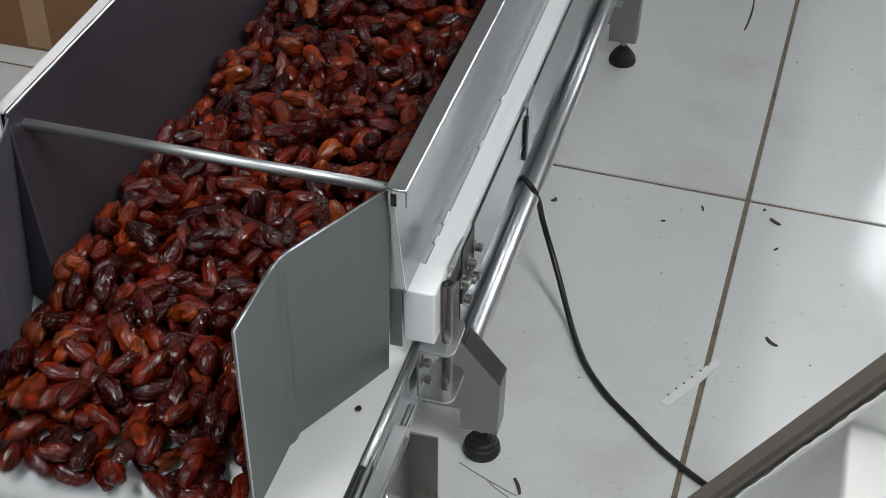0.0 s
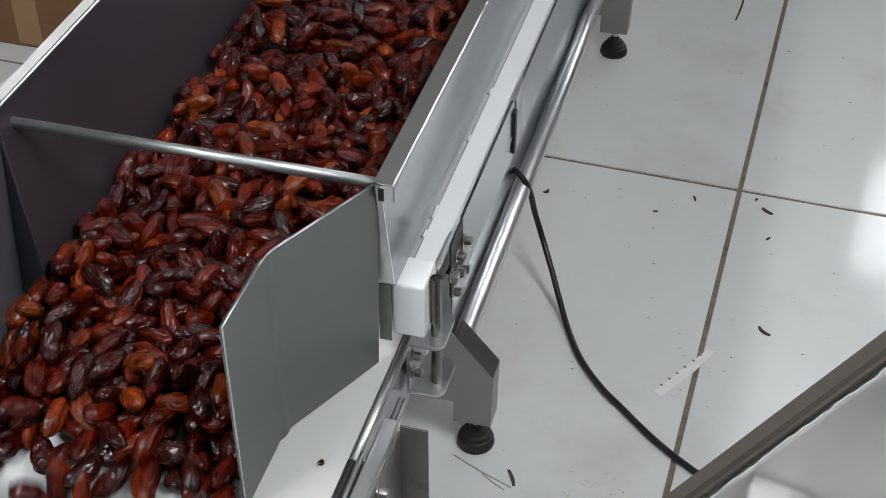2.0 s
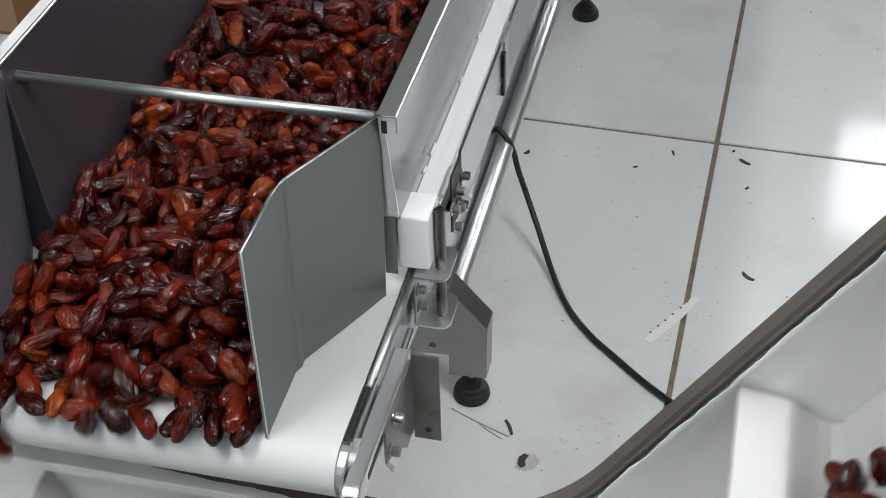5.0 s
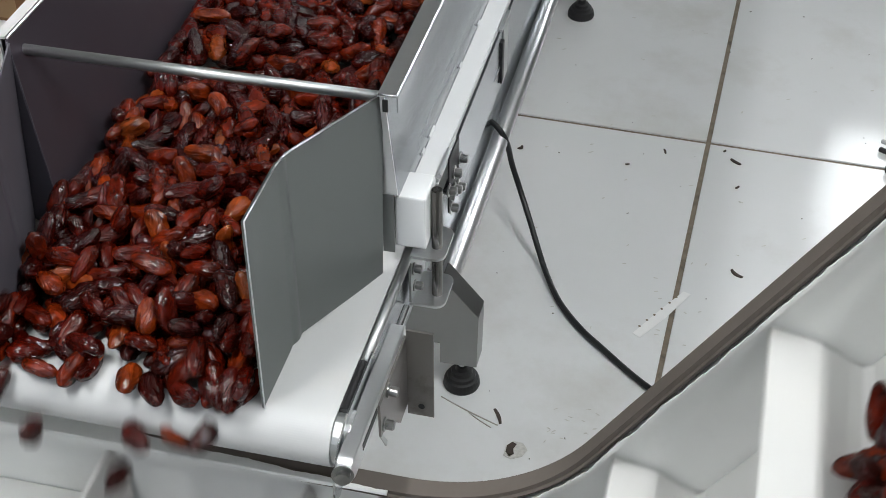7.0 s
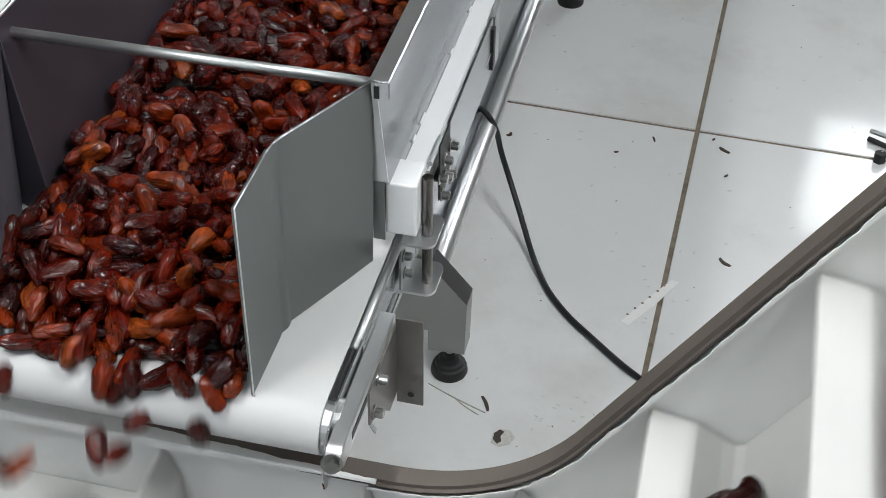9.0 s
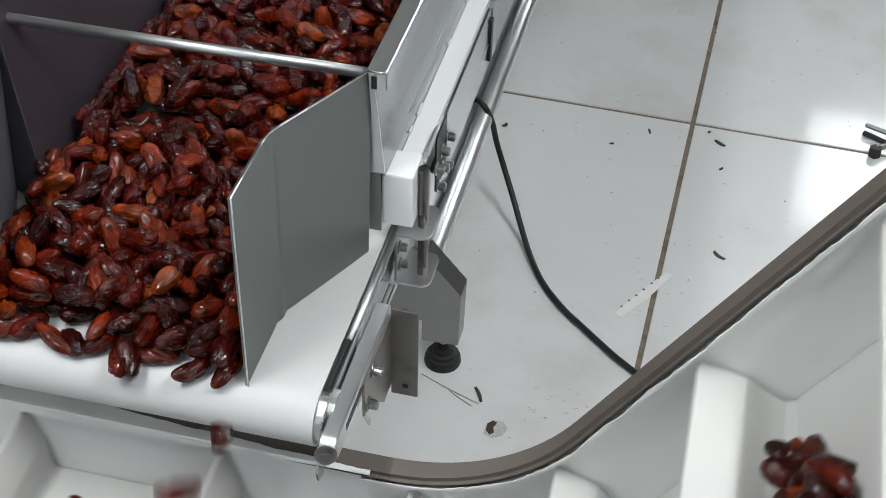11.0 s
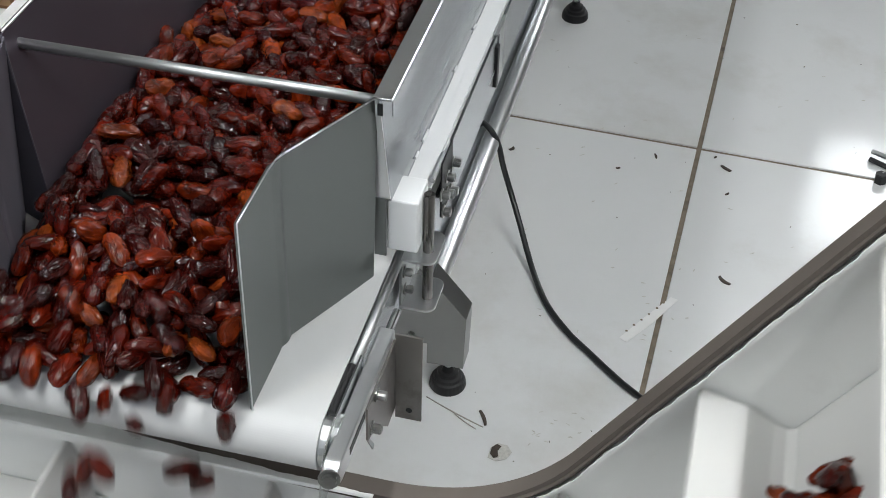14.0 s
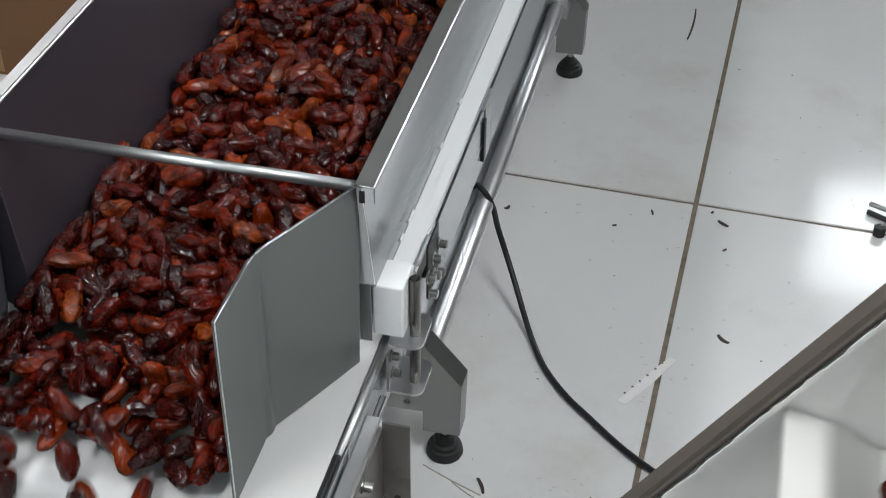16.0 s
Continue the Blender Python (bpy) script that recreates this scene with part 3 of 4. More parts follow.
# frame under the belt: uprights, lower tube, legs with feet
LY, LY2 = 0.553, 1.818
for yy in (LY, LY2):
    for sx in (1, -1):
        def mx(x, s=sx):
            return x if s > 0 else -0.390 - x
        out = [(-0.140, 0.102), (-0.117, 0.102), (-0.077, 0.104), (-0.077, 0.060), (-0.015, 0.062), (-0.013, 0.172), (-0.072, 0.243), (-0.140, 0.300)]
        out = [(mx(a), b) for a, b in out]
        bm = sheet(out if sx > 0 else out[::-1], 0.0035, Matrix.Translation((0, yy, 0)) @ XZ)
        edge = [(-0.077, 0.060), (-0.015, 0.062), (-0.013, 0.172), (-0.072, 0.243)]
        for (a, b), (c, d) in zip(edge[1:], edge[2:]):
            q = bmesh.new()
            v = [q.verts.new((mx(a), yy, b)), q.verts.new((mx(c), yy, d)), q.verts.new((mx(c), yy + 0.040, d)), q.verts.new((mx(a), yy + 0.040, b))]
            f = q.faces.new(v)
            q.normal_update()
            e = bmesh.ops.extrude_face_region(q, geom=[f])
            bmesh.ops.translate(q, vec=(mx(0) - mx(0.003), 0, -0.0015), verts=[g for g in e["geom"] if isinstance(g, bmesh.types.BMVert)])
            bmesh.ops.recalc_face_normals(q, faces=q.faces[:])
            merge(bm, q)
        leg = part("leg", bm, LEGSTEEL, conveyor, "folded steel plate leg")
        fx = mx(-0.044)
        prof = [(0.0, 0.043), (0.009, 0.043), (0.011, 0.035), (0.017, 0.033), (0.0185, 0.027), (0.0235, 0.025), (0.0245, 0.019), (0.0285, 0.017), (0.0305, 0.011), (0.0315, 0.003), (0.0305, 0.0), (0.0, 0.0)]
        bm = bmesh.new()
        seg = 28
        rings = [[bm.verts.new((fx + r * math.cos(2 * math.pi * k / seg), yy + 0.016 + r * math.sin(2 * math.pi * k / seg), z)) for k in range(seg)] for r, z in prof[1:-1]]
        for a, b in zip(rings, rings[1:]):
            for k in range(seg):
                bm.faces.new((a[k], b[k], b[(k + 1) % seg], a[(k + 1) % seg]))
        bm.faces.new(rings[0])
        bm.faces.new(rings[-1][::-1])
        bmesh.ops.recalc_face_normals(bm, faces=bm.faces[:])
        part("foot", bm, RUBBER, leg, "ribbed black rubber levelling foot")
        part("spindle", rod((fx, yy + 0.016, 0.044), (fx, yy + 0.016, 0.105), 0.006, 12), SATIN, leg)
        if sx > 0:
            bolt(leg, (-0.104, yy - 0.0036, 0.118), (0, -1, 0), 0.0045, 0.004)
        part("upright", box(min(mx(-0.170), mx(-0.130)), max(mx(-0.170), mx(-0.130)), yy + 0.004, yy + 0.044, 0.10, 0.690, 0.003), SATIN, conveyor)
part("lower_tube", rod((-0.0755, LY + 0.02, 0.196), (-0.0755, YE, 0.196), 0.0165, 28), ALU, conveyor, "round bright lower tube", True)
part("lower_tube", rod((-0.3145, LY + 0.02, 0.196), (-0.3145, YE, 0.196), 0.0165, 28), ALU, conveyor, "", True)
part("tube_socket", box(-0.101, -0.050, LY2 - 0.045, LY2 - 0.003, 0.172, 0.222, 0.002), SATIN, conveyor)
part("lower_panel", box(-0.0955, -0.0930, 0.60, YE, 0.178, 0.665), STEEL, conveyor, "plain grey steel lower panel")

# ---- cleated elevator ----
EY, EYN = -0.200, -0.640  # far and near wall
RIMZ, RR, CX, ANG, DEEP = 0.647, 0.21, 0.069, radians(58.5), 0.110
CZ = RIMZ + RR
XA, UP = -0.80, 1.00  # start of the level run, length of the climb
CLIMB = Vector((math.cos(ANG), 0, math.sin(ANG)))


def lane(s, off):
    """A point (x, z) and slope at s along the way, off metres below the rim line (measured square to it). s is taken on the belt line."""
    rb = RR + DEEP
    r = RR + off
    if s < CX - XA:
        return XA + s, CZ - r, 0.0
    s -= CX - XA
    if s < rb * ANG:
        a = s / rb
        return CX + r * math.sin(a), CZ - r * math.cos(a), a
    s -= rb * ANG
    return CX + r * math.sin(ANG) + s * CLIMB.x, CZ - r * math.cos(ANG) + s * CLIMB.z, ANG


S_ARC, S_INC = CX - XA, CX - XA + (RR + DEEP) * ANG
S_TOP = S_INC + UP
ST = [0, 0.4] + [S_ARC + (S_INC - S_ARC) * k / 24 for k in range(25)] + [S_INC + 0.5, S_TOP]


def lane_slab(off_a, off_b, y0, y1, extra=0.0):
    """A plate that follows the lane between two depths under the rim."""
    prof = [lane(s, off_a)[:2] for s in ST] + [lane(s, off_b)[:2] for s in ST[::-1]]
    bm = bmesh.new()
    n = len(ST)
    va = [[bm.verts.new((x, y, z)) for x, z in prof] for y in (y0, y1)]
    for i in range(2 * n):
        j = (i + 1) % (2 * n)
        bm.faces.new((va[0][i], va[0][j], va[1][j], va[1][i]))
    for i in range(n - 1):
        k = 2 * n - 1 - i
        bm.faces.new((va[0][i], va[0][i + 1], va[0][k - 1], va[0][k]))
        bm.faces.new((va[1][i], va[1][k], va[1][k - 1], va[1][i + 1]))
    bmesh.ops.recalc_face_normals(bm, faces=bm.faces[:])
    return bm


elevator = thing("cleated_elevator", "white cleated belt elevator climbing out of a level inlet", "elevator")
part("far_wall", lane_slab(0.0105, 0.34, EY - 0.012, EY - 0.004), LINER, elevator, "greyish white inner side wall")
part("near_wall", lane_slab(0.004, 0.34, EYN + 0.004, EYN + 0.012), LINER, elevator)
rim = lane_slab(0.0, 0.010, EY - 0.029, EY)
bmesh.ops.bevel(rim, geom=[e for e in rim.edges if e.is_boundary is False and e.calc_face_angle(0) > 1.2], offset=0.0046, segments=6, affect="EDGES")
part("rim", rim, RIMSTEEL, elevator, "dull brownish grey steel rim")
part("rim", lane_slab(0.0, 0.010, EYN, EYN + 0.030), RIMSTEEL, elevator)
# ragged liner sheet folded out over the rim; it covers the rim where the level run begins
bm = bmesh.new()
rows = []
FOLD = [0.004 + (S_ARC - 0.014) * k / 140 for k in range(141)]
for s in FOLD:
    x = s + XA
    lap = 0.027 if x < -0.214 else 0.0175 - 0.0140 * min(1, (x + 0.214) / 0.25)
    lap += 0.0020 * noise.noise(Vector((s * 38, 2.7, 0))) + 0.0014 * noise.noise(Vector((s * 130, 7.7, 0)))
    drop = 0.0006 + 0.0094 * max(0, min(1, (0.02 - x) / 0.2))
    ye, yl = EY - 0.0295, EY - 0.0295 + max(0.0008, lap)
    rows.append([bm.verts.new((lane(s, o)[0], y, lane(s, o)[1])) for y, o in ((ye - 0.0015, drop), (ye - 0.0015, 0.0), (ye, -0.0016), (yl, -0.0016), (yl, -0.0004), (ye, -0.0004), (ye - 0.0005, drop))])
for a, b in zip(rows, rows[1:]):
    for i in range(7):
        bm.faces.new((a[i], b[i], b[(i + 1) % 7], a[(i + 1) % 7]))
bm.faces.new(rows[0])
bm.faces.new(rows[-1])
bmesh.ops.recalc_face_normals(bm, faces=bm.faces[:])
part("liner_fold", bm, LINER, elevator, "ragged white liner edge folded over the rim")
# ragged liner edge along the near face of the rim
bm = bmesh.new()
rows = []
for k in range(400):
    s = S_ARC - 0.02 + (S_TOP - S_ARC + 0.01) * k / 399
    up = 0.0092 + 0.0022 * noise.noise(Vector((s * 30, 4.4, 0))) + 0.0016 * noise.noise(Vector((s * 110, 1.2, 0)))
    rows.append([bm.verts.new((lane(s, o)[0], y, lane(s, o)[1])) for y, o in ((EY - 0.0292, up), (EY - 0.0297, up + 0.0004), (EY - 0.0296, 0.0130), (EY - 0.0130, 0.0150), (EY - 0.0130, 0.0140), (EY - 0.0292, 0.0120))])
for a, b in zip(rows, rows[1:]):
    for i in range(6):
        bm.faces.new((a[i], b[i], b[(i + 1) % 6], a[(i + 1) % 6]))
bm.faces.new(rows[0])
bm.faces.new(rows[-1])
bmesh.ops.recalc_face_normals(bm, faces=bm.faces[:])
part("liner_edge", bm, LINER, elevator, "ragged white liner edge under the rim")
part("belt", lane_slab(DEEP, DEEP + 0.004, EYN + 0.013, EY - 0.013), PLASTIC, elevator, "white belt")
part("belt_return", lane_slab(DEEP + 0.13, DEEP + 0.134, EYN + 0.013, EY - 0.013), PLASTIC, elevator)
part("bottom_pan", lane_slab(0.335, 0.339, EYN + 0.013, EY - 0.013), LINER, elevator)
part("end_wall", box(XA - 0.004, XA - 0.001, EYN, EY - 0.001, RIMZ - 0.34, RIMZ), LINER, elevator)
for lx in (-0.7, 0.05):
    for ly in (EYN + 0.005, EY - 0.045):
        part("leg", box(lx, lx + 0.04, ly, ly + 0.04, 0.0, RIMZ - 0.338, 0.002), SATIN, elevator)
for ly in (EYN + 0.005, EY - 0.045):
    part("leg", box(0.70, 0.74, ly, ly + 0.04, 0.0, 0.84, 0.002), SATIN, elevator)

# cleats: one upright slat with a foot fillet and a tip leaning back
CW = (EY - 0.016) - (EYN + 0.016)
prof = [(0.012, 0.0), (0.005, 0.006), (0.0025, 0.018), (0.002, 0.046), (-0.012, 0.086), (-0.0155, 0.086), (-0.0045, 0.046), (-0.004, 0.0)]
bm = bmesh.new()
a = [bm.verts.new((x, -CW / 2, z)) for x, z in prof]
b = [bm.verts.new((x, CW / 2, z)) for x, z in prof]
for i in range(len(prof)):
    j = (i + 1) % len(prof)
    bm.faces.new((a[i], a[j], b[j], b[i]))
bm.faces.new(a[::-1])
bm.faces.new(b)
bmesh.ops.recalc_face_normals(bm, faces=bm.faces[:])
cleat_mesh = mesh_from(bm, "cleat", PLASTIC)
PITCH, PERIOD = 0.2135, 0.60
EV = PITCH / PERIOD
YC = (EY + EYN) / 2
RET = DEEP + 0.134
ARC_RET = (RR + RET) * ANG
TURN = math.pi * 0.067
LOOP = S_TOP + TURN + UP + ARC_RET + S_ARC + TURN
NCLEAT = int(round(LOOP / PITCH))


def cleat_pose(s):
    """Pose of a cleat at s along the closed way of the elevator belt."""
    s = (s % (NCLEAT * PITCH))
    if s < S_TOP:
        x, z, a = lane(s, DEEP)
        return Matrix.Translation((x, YC, z)) @ Matrix.Rotation(-a, 4, "Y")
    s = S_TOP + (s - S_TOP) * (LOOP - S_TOP) / (NCLEAT * PITCH - S_TOP)
    s -= S_TOP
    if s < TURN:
        x, z, a = lane(S_TOP, DEEP + 0.067)
        t = s / 0.067
        return Matrix.Translation((x, YC, z)) @ Matrix.Rotation(-a + t, 4, "Y") @ Matrix.Translation((0, 0, 0.067))
    s -= TURN
    if s < UP:
        x, z, a = lane(S_TOP - s, RET)
    elif s < UP + ARC_RET:
        x, z, a = lane(S_INC - (s - UP) * (RR + DEEP) / (RR + RET), RET)
    elif s < UP + ARC_RET + S_ARC:
        x, z, a = lane(S_ARC - (s - UP - ARC_RET), RET)
    else:
        t = math.pi + (s - UP - ARC_RET - S_ARC) / 0.067
        x, z, a = lane(0, DEEP + 0.067)
        return Matrix.Translation((x, YC, z)) @ Matrix.Rotation(t, 4, "Y") @ Matrix.Translation((0, 0, 0.067))
    return Matrix.Translation((x, YC, z)) @ Matrix.Rotation(-a + math.pi, 4, "Y")


CLEAT0 = (S_INC + 0.235) - EV * 7.0  # way of the first cleat at the start
SHIFT = {8: 0.21, 7: 0.17, 6: 0.17, 5: 0.13, 4: 0.12, 3: 0.09, 2: 0.06, 1: 0.07, 0: 0.01}  # uneven spacing by the belt's joint
CLEAT_AT = [CLEAT0 + (k + SHIFT.get(k, -0.015)) * PITCH for k in range(NCLEAT)]
cleats = []
for k in range(NCLEAT):
    ob = new("cleat", cleat_mesh)
    ob.parent = elevator
    cleats.append((ob, CLEAT_AT[k]))

# ---- cable and floor litter ----
pts = [(-0.175, 1.11, 0.185), (-0.135, 1.062, 0.215), (-0.096, 1.025, 0.2265), (-0.074, 1.008, 0.2205), (-0.060, 1.010, 0.190), (-0.050, 1.012, 0.145), (-0.031, 0.999, 0.100), (-0.003, 0.960, 0.060), (0.022, 0.918, 0.030), (0.044, 0.878, 0.012), (0.071, 0.827, 0.006), (0.097, 0.786, 0.006), (0.135, 0.741, 0.006), (0.170, 0.709, 0.006), (0.258, 0.633, 0.006), (0.36, 0.57, 0.006), (0.48, 0.52, 0.006)]
tagged(part("cable", tube_along(smooth_line(pts, 8), 0.0055, 12), CABLE, None, "", True), "black rubber cable hanging over a frame tube onto the floor", "cable")

strip_bm = sheet([(0.222, 0.760), (0.236, 0.752), (0.275, 0.815), (0.312, 0.889), (0.298, 0.893), (0.262, 0.832)], 0.0006, Matrix.Translation((0, 0, 0.0006)))
paper = tagged(part("paper_strip", strip_bm, PAPER), "torn white strip of paper lying across a tile joint", "paper")
for dx, dy in ((0.232, 0.781), (0.243, 0.800), (0.254, 0.817), (0.265, 0.836), (0.277, 0.856), (0.287, 0.874)):
    part("punched_hole", rod((dx, dy, 0.0012), (dx, dy, 0.0016), 0.0024, 8), GROUT, paper)


def crumb(at, length, width, turn, bend=0.2, label="dark dry plant chip lying on the tiles", material=DEBRIS):
    n = 6
    left, right = [], []
    for k in range(n):
        u = k / (n - 1) - 0.5
        wv = width * (0.55 + 0.45 * math.cos(u * 2.6)) / 2
        c = bend * length * (u * u)
        left.append((u * length, c + wv))
        right.append((u * length, c - wv))
    bm = sheet(left[::-1] + right, 0.0022, pose(at[0], at[1], 0.0004, 0, 0, turn))
    return tagged(part("plant_chip", bm, material), label, "debris", "chips on the floor")


crumb((0.033, 0.507), 0.034, 0.006, 118)
crumb((0.387, 0.964), 0.028, 0.007, -40, 0.5)
crumb((0.359, 1.321), 0.026, 0.007, -35)
crumb((0.219, 2.135), 0.16, 0.005, 88, 0.1, "thin dark piece of wire lying on the tiles")
crumb((-0.018, 0.506), 0.115, 0.0013, -22, 0.06, "thin pale dry fibre lying on the tiles", FIBRE)
crumb((0.004, 0.490), 0.050, 0.0010, -30, 0.1, "thin pale dry fibre lying on the tiles", FIBRE)
crumb((-0.077, 1.268), 0.014, 0.007, 60, 0.8)
for px, py, le in ((0.215, 1.325, 0.016), (0.145, 1.262, 0.009), (0.37, 1.235, 0.010), (0.335, 1.355, 0.007)):
    crumb((px, py), le, 0.004, (px * 977 + py * 331) % 180)
# fine grit strewn over the tiles
rg = random.Random(44)
grit = bmesh.new()
for k in range(34):
    gx0, gy0 = rg.uniform(-0.05, 0.75), rg.uniform(0.40, 2.1)
    if gy0 < 0.55 and gx0 > 0.25:
        continue
    q = sheet([(0.0012 * math.cos(t), 0.0012 * math.sin(t)) for t in (0.2, 1.4, 2.9, 4.1, 5.3)], 0.0008, pose(gx0, gy0, 0.0003, 0, 0, rg.uniform(0, 180)) @ Matrix.Diagonal((rg.uniform(0.4, 2.2), rg.uniform(0.4, 1.1), 1, 1)))
    merge(grit, q)
tagged(part("floor_grit", grit, DEBRIS), "fine dark grit strewn over the white tiles", "grit", kind="stuff")
# torn label near the foot
tagged(part("foil_scrap", sheet([(0.058, 0.424), (0.072, 0.419), (0.088, 0.428), (0.094, 0.444), (0.084, 0.457), (0.068, 0.458), (0.058, 0.445)], 0.0008, Matrix.Translation((0, 0, 0.0006))), SCUFF), "crumpled grey and dark scrap on the tiles", "scrap")
part("dark_crease", sheet([(0.060, 0.432), (0.068, 0.424), (0.074, 0.430), (0.071, 0.441), (0.075, 0.452), (0.067, 0.455), (0.060, 0.446)], 0.0006, Matrix.Translation((0, 0, 0.0018))), DEBRIS, bpy.data.objects["foil_scrap"])
# dull scuffs and dried splashes on the tiles
scuffs = bmesh.new()
for cx, cy, spread, count, size in ((0.15, 0.52, 0.035, 16, 0.005), (0.20, 0.95, 0.12, 7, 0.005), (0.08, 1.30, 0.2, 10, 0.006), (0.45, 1.05, 0.2, 8, 0.005), (0.25, 0.72, 0.1, 8, 0.005), (0.05, 1.75, 0.3, 8, 0.006), (0.55, 1.7, 0.3, 6, 0.006)):
    for k in range(count):
        px, py = rg.gauss(cx, spread), rg.gauss(cy, spread * 0.6)
        turn = rg.gauss(15, 30)
        q = sheet([(size * rg.uniform(0.6, 1.1) * math.cos(t), size * rg.uniform(0.12, 0.3) * math.sin(t)) for t in (0.1, 0.9, 1.9, 2.9, 3.9, 4.8, 5.6)], 0.0003, pose(px, py, 0.0002, 0, 0, turn))
        merge(scuffs, q)
tagged(part("floor_scuffs", scuffs, SCUFF), "faint greyish scuffs and dried splashes on the tiles", "stain", kind="stuff")
# loose fitting on the floor
fit_ob = thing("metal_fitting", "small dark metal fitting lying on the floor tiles", "fitting")
part("clip_jaw", rod((0.648, 1.446, 0.016), (0.692, 1.424, 0.018), 0.0050, 10, 0.001), SATIN, fit_ob)
part("clip_jaw", rod((0.645, 1.428, 0.008), (0.690, 1.404, 0.008), 0.0055, 10, 0.001), RUBBER, fit_ob)
part("nut", rod((0.668, 1.362, 0.0), (0.668, 1.362, 0.022), 0.013, 6, 0.0015), RUBBER, fit_ob)
part("stem", rod((0.668, 1.366, 0.016), (0.715, 1.402, 0.014), 0.0065, 12, 0.001), SATIN, fit_ob)

# ---- cartons by the wall ----
for cx, cy, cw, cd, ch, cap in ((-1.62, 1.49, 0.56, 0.42, 0.46, "brown cardboard carton standing on the floor"), (-1.04, 1.53, 0.50, 0.42, 0.50, "brown cardboard carton with a paler tape strip")):
    c = thing("carton", cap, "box", "cartons", at=(cx, cy, 0))
    part("body", box(0, cw, 0, cd, 0.0, ch, 0.004), CARTON, c)
    part("flap", box(0.002, cw - 0.002, 0.002, cd / 2 - 0.002, ch + 0.0005, ch + 0.0045, 0.001), CARTON, c)
    part("flap", box(0.002, cw - 0.002, cd / 2 + 0.002, cd - 0.002, ch + 0.0005, ch + 0.0045, 0.001), CARTON, c)
    part("tape_strip", box(cw * 0.42, cw * 0.53, -0.0006, -0.0001, 0.01, ch - 0.006), TAPE, c)

# ---- dates ----
rng = random.Random(7)
BV = 0.038  # speed of the belt


def date_geometry(seed, nu=22, nv=22):
    """Vertices and faces of one wrinkled date along x."""
    r = random.Random(seed)
    length, wide, flat = r.uniform(0.036, 0.049), r.uniform(0.0175, 0.0225), r.uniform(0.70, 0.94)
    taper = r.uniform(0.04, 0.20)
    bend, off = r.uniform(-0.09, 0.09), Vector((r.uniform(0, 50), r.uniform(0, 50), r.uniform(0, 50)))
    vs, fs = [(-length / 2, 0, 0)], []
    for i in range(1, nu):
        u = i / nu
        x = -math.cos(math.pi * u)
        env = (1 - abs(x) ** 2.6) ** 0.52 * (1 - taper * x)
        for j in range(nv):
            a = 2 * math.pi * j / nv
            p = Vector((x * length / 2, math.cos(a) * wide / 2 * env, math.sin(a) * wide / 2 * env * flat))
            fold = 1 - 2.2 * abs(noise.noise(Vector((x * 0.34, 1.3 * math.cos(a), 1.3 * math.sin(a))) * 2.3 + off))
            fine = 1 - 2.2 * abs(noise.noise(Vector((x * 0.5, 2.2 * math.cos(a), 2.2 * math.sin(a))) * 2.1 + off * 1.7))
            k = 1.15 - 0.34 * max(0, fold) ** 3 - 0.22 * max(0, fine) ** 2.5 + 0.07 * noise.noise(p * 80 + off)
            vs.append((p.x, p.y * k + bend * length * (x * x - 0.4), p.z * k))
    vs.append((length / 2, 0, 0))
    vs[0] = (vs[0][0], bend * length * 0.6, 0)
    vs[-1] = (vs[-1][0], bend * length * 0.6, 0)
    for j in range(nv):
        fs.append((0, 1 + (j + 1) % nv, 1 + j))
    for i in range(nu - 2):
        for j in range(nv):
            a, b = 1 + i * nv + j, 1 + i * nv + (j + 1) % nv
            fs.append((a, b, b + nv, a + nv))
    last = len(vs) - 1
    base = 1 + (nu - 2) * nv
    for j in range(nv):
        fs.append((base + j, base + (j + 1) % nv, last))
    return vs, fs


SHAPES = [date_geometry(s) for s in range(22)]
DATE_MESH = []
for vs, fs in SHAPES:
    me = bpy.data.meshes.new("date")
    me.from_pydata(vs, [], fs)
    me.materials.append(DATE)
    me.polygons.foreach_set("use_smooth", [True] * len(me.polygons))
    DATE_MESH.append(me)

# layers of the bed: height over the belt and spacing
LAYERS = ((0.010, 0.0270), (0.027, 0.0260), (0.045, 0.0225), (0.060, 0.0255))


def bed_height(x, y):
    """Gentle mounds of the bed, in metres added to the upper layers."""
    return 0.010 * noise.noise(Vector((x * 9, y * 9, 3.1))) + 0.006 * noise.noise(Vector((x * 23, y * 23, 8.4)))


def bed(y0, y1, seed):
    """Poses of the dates of the bed between y0 and y1."""
    r = random.Random(seed)
    out = []
    for li, (h, sp) in enumerate(LAYERS):
        half = 0.0095
        xl, xr = -0.332 - h * 0.20 + half, -0.064 - half
        ny, nx = int((y1 - y0) / sp), max(2, int((xr - xl) / sp))
        for i in range(ny):
            for j in range(nx + 1):
                x = xl + (xr - xl) * (j + (0.25 if i % 2 else -0.25)) / nx + r.uniform(-0.4, 0.4) * sp
                y = y0 + (i + 0.5 + r.uniform(-0.4, 0.4)) * sp
                x = min(max(x, xl), xr)
                if li == 3 and noise.noise(Vector((x * 14, y * 14, 1.7))) < -0.05:
                    continue
                z = BZ + h + (bed_height(x, y) if li > 0 else 0) + r.uniform(-0.003, 0.003)
                wall_gap = min(x - xl, xr - x)
                yaw = r.uniform(0, 360) if wall_gap > 0.017 else r.gauss(90, 6)
                yaw = yaw if y > -0.02 or r.random() < 0.4 else r.gauss(90, 35 if wall_gap > 0.017 else 6)
                tilt = r.gauss(0, 9 + 7 * li)
                out.append((Vector((x, y, z)), (r.uniform(0, 360), tilt, yaw), li))
    return out


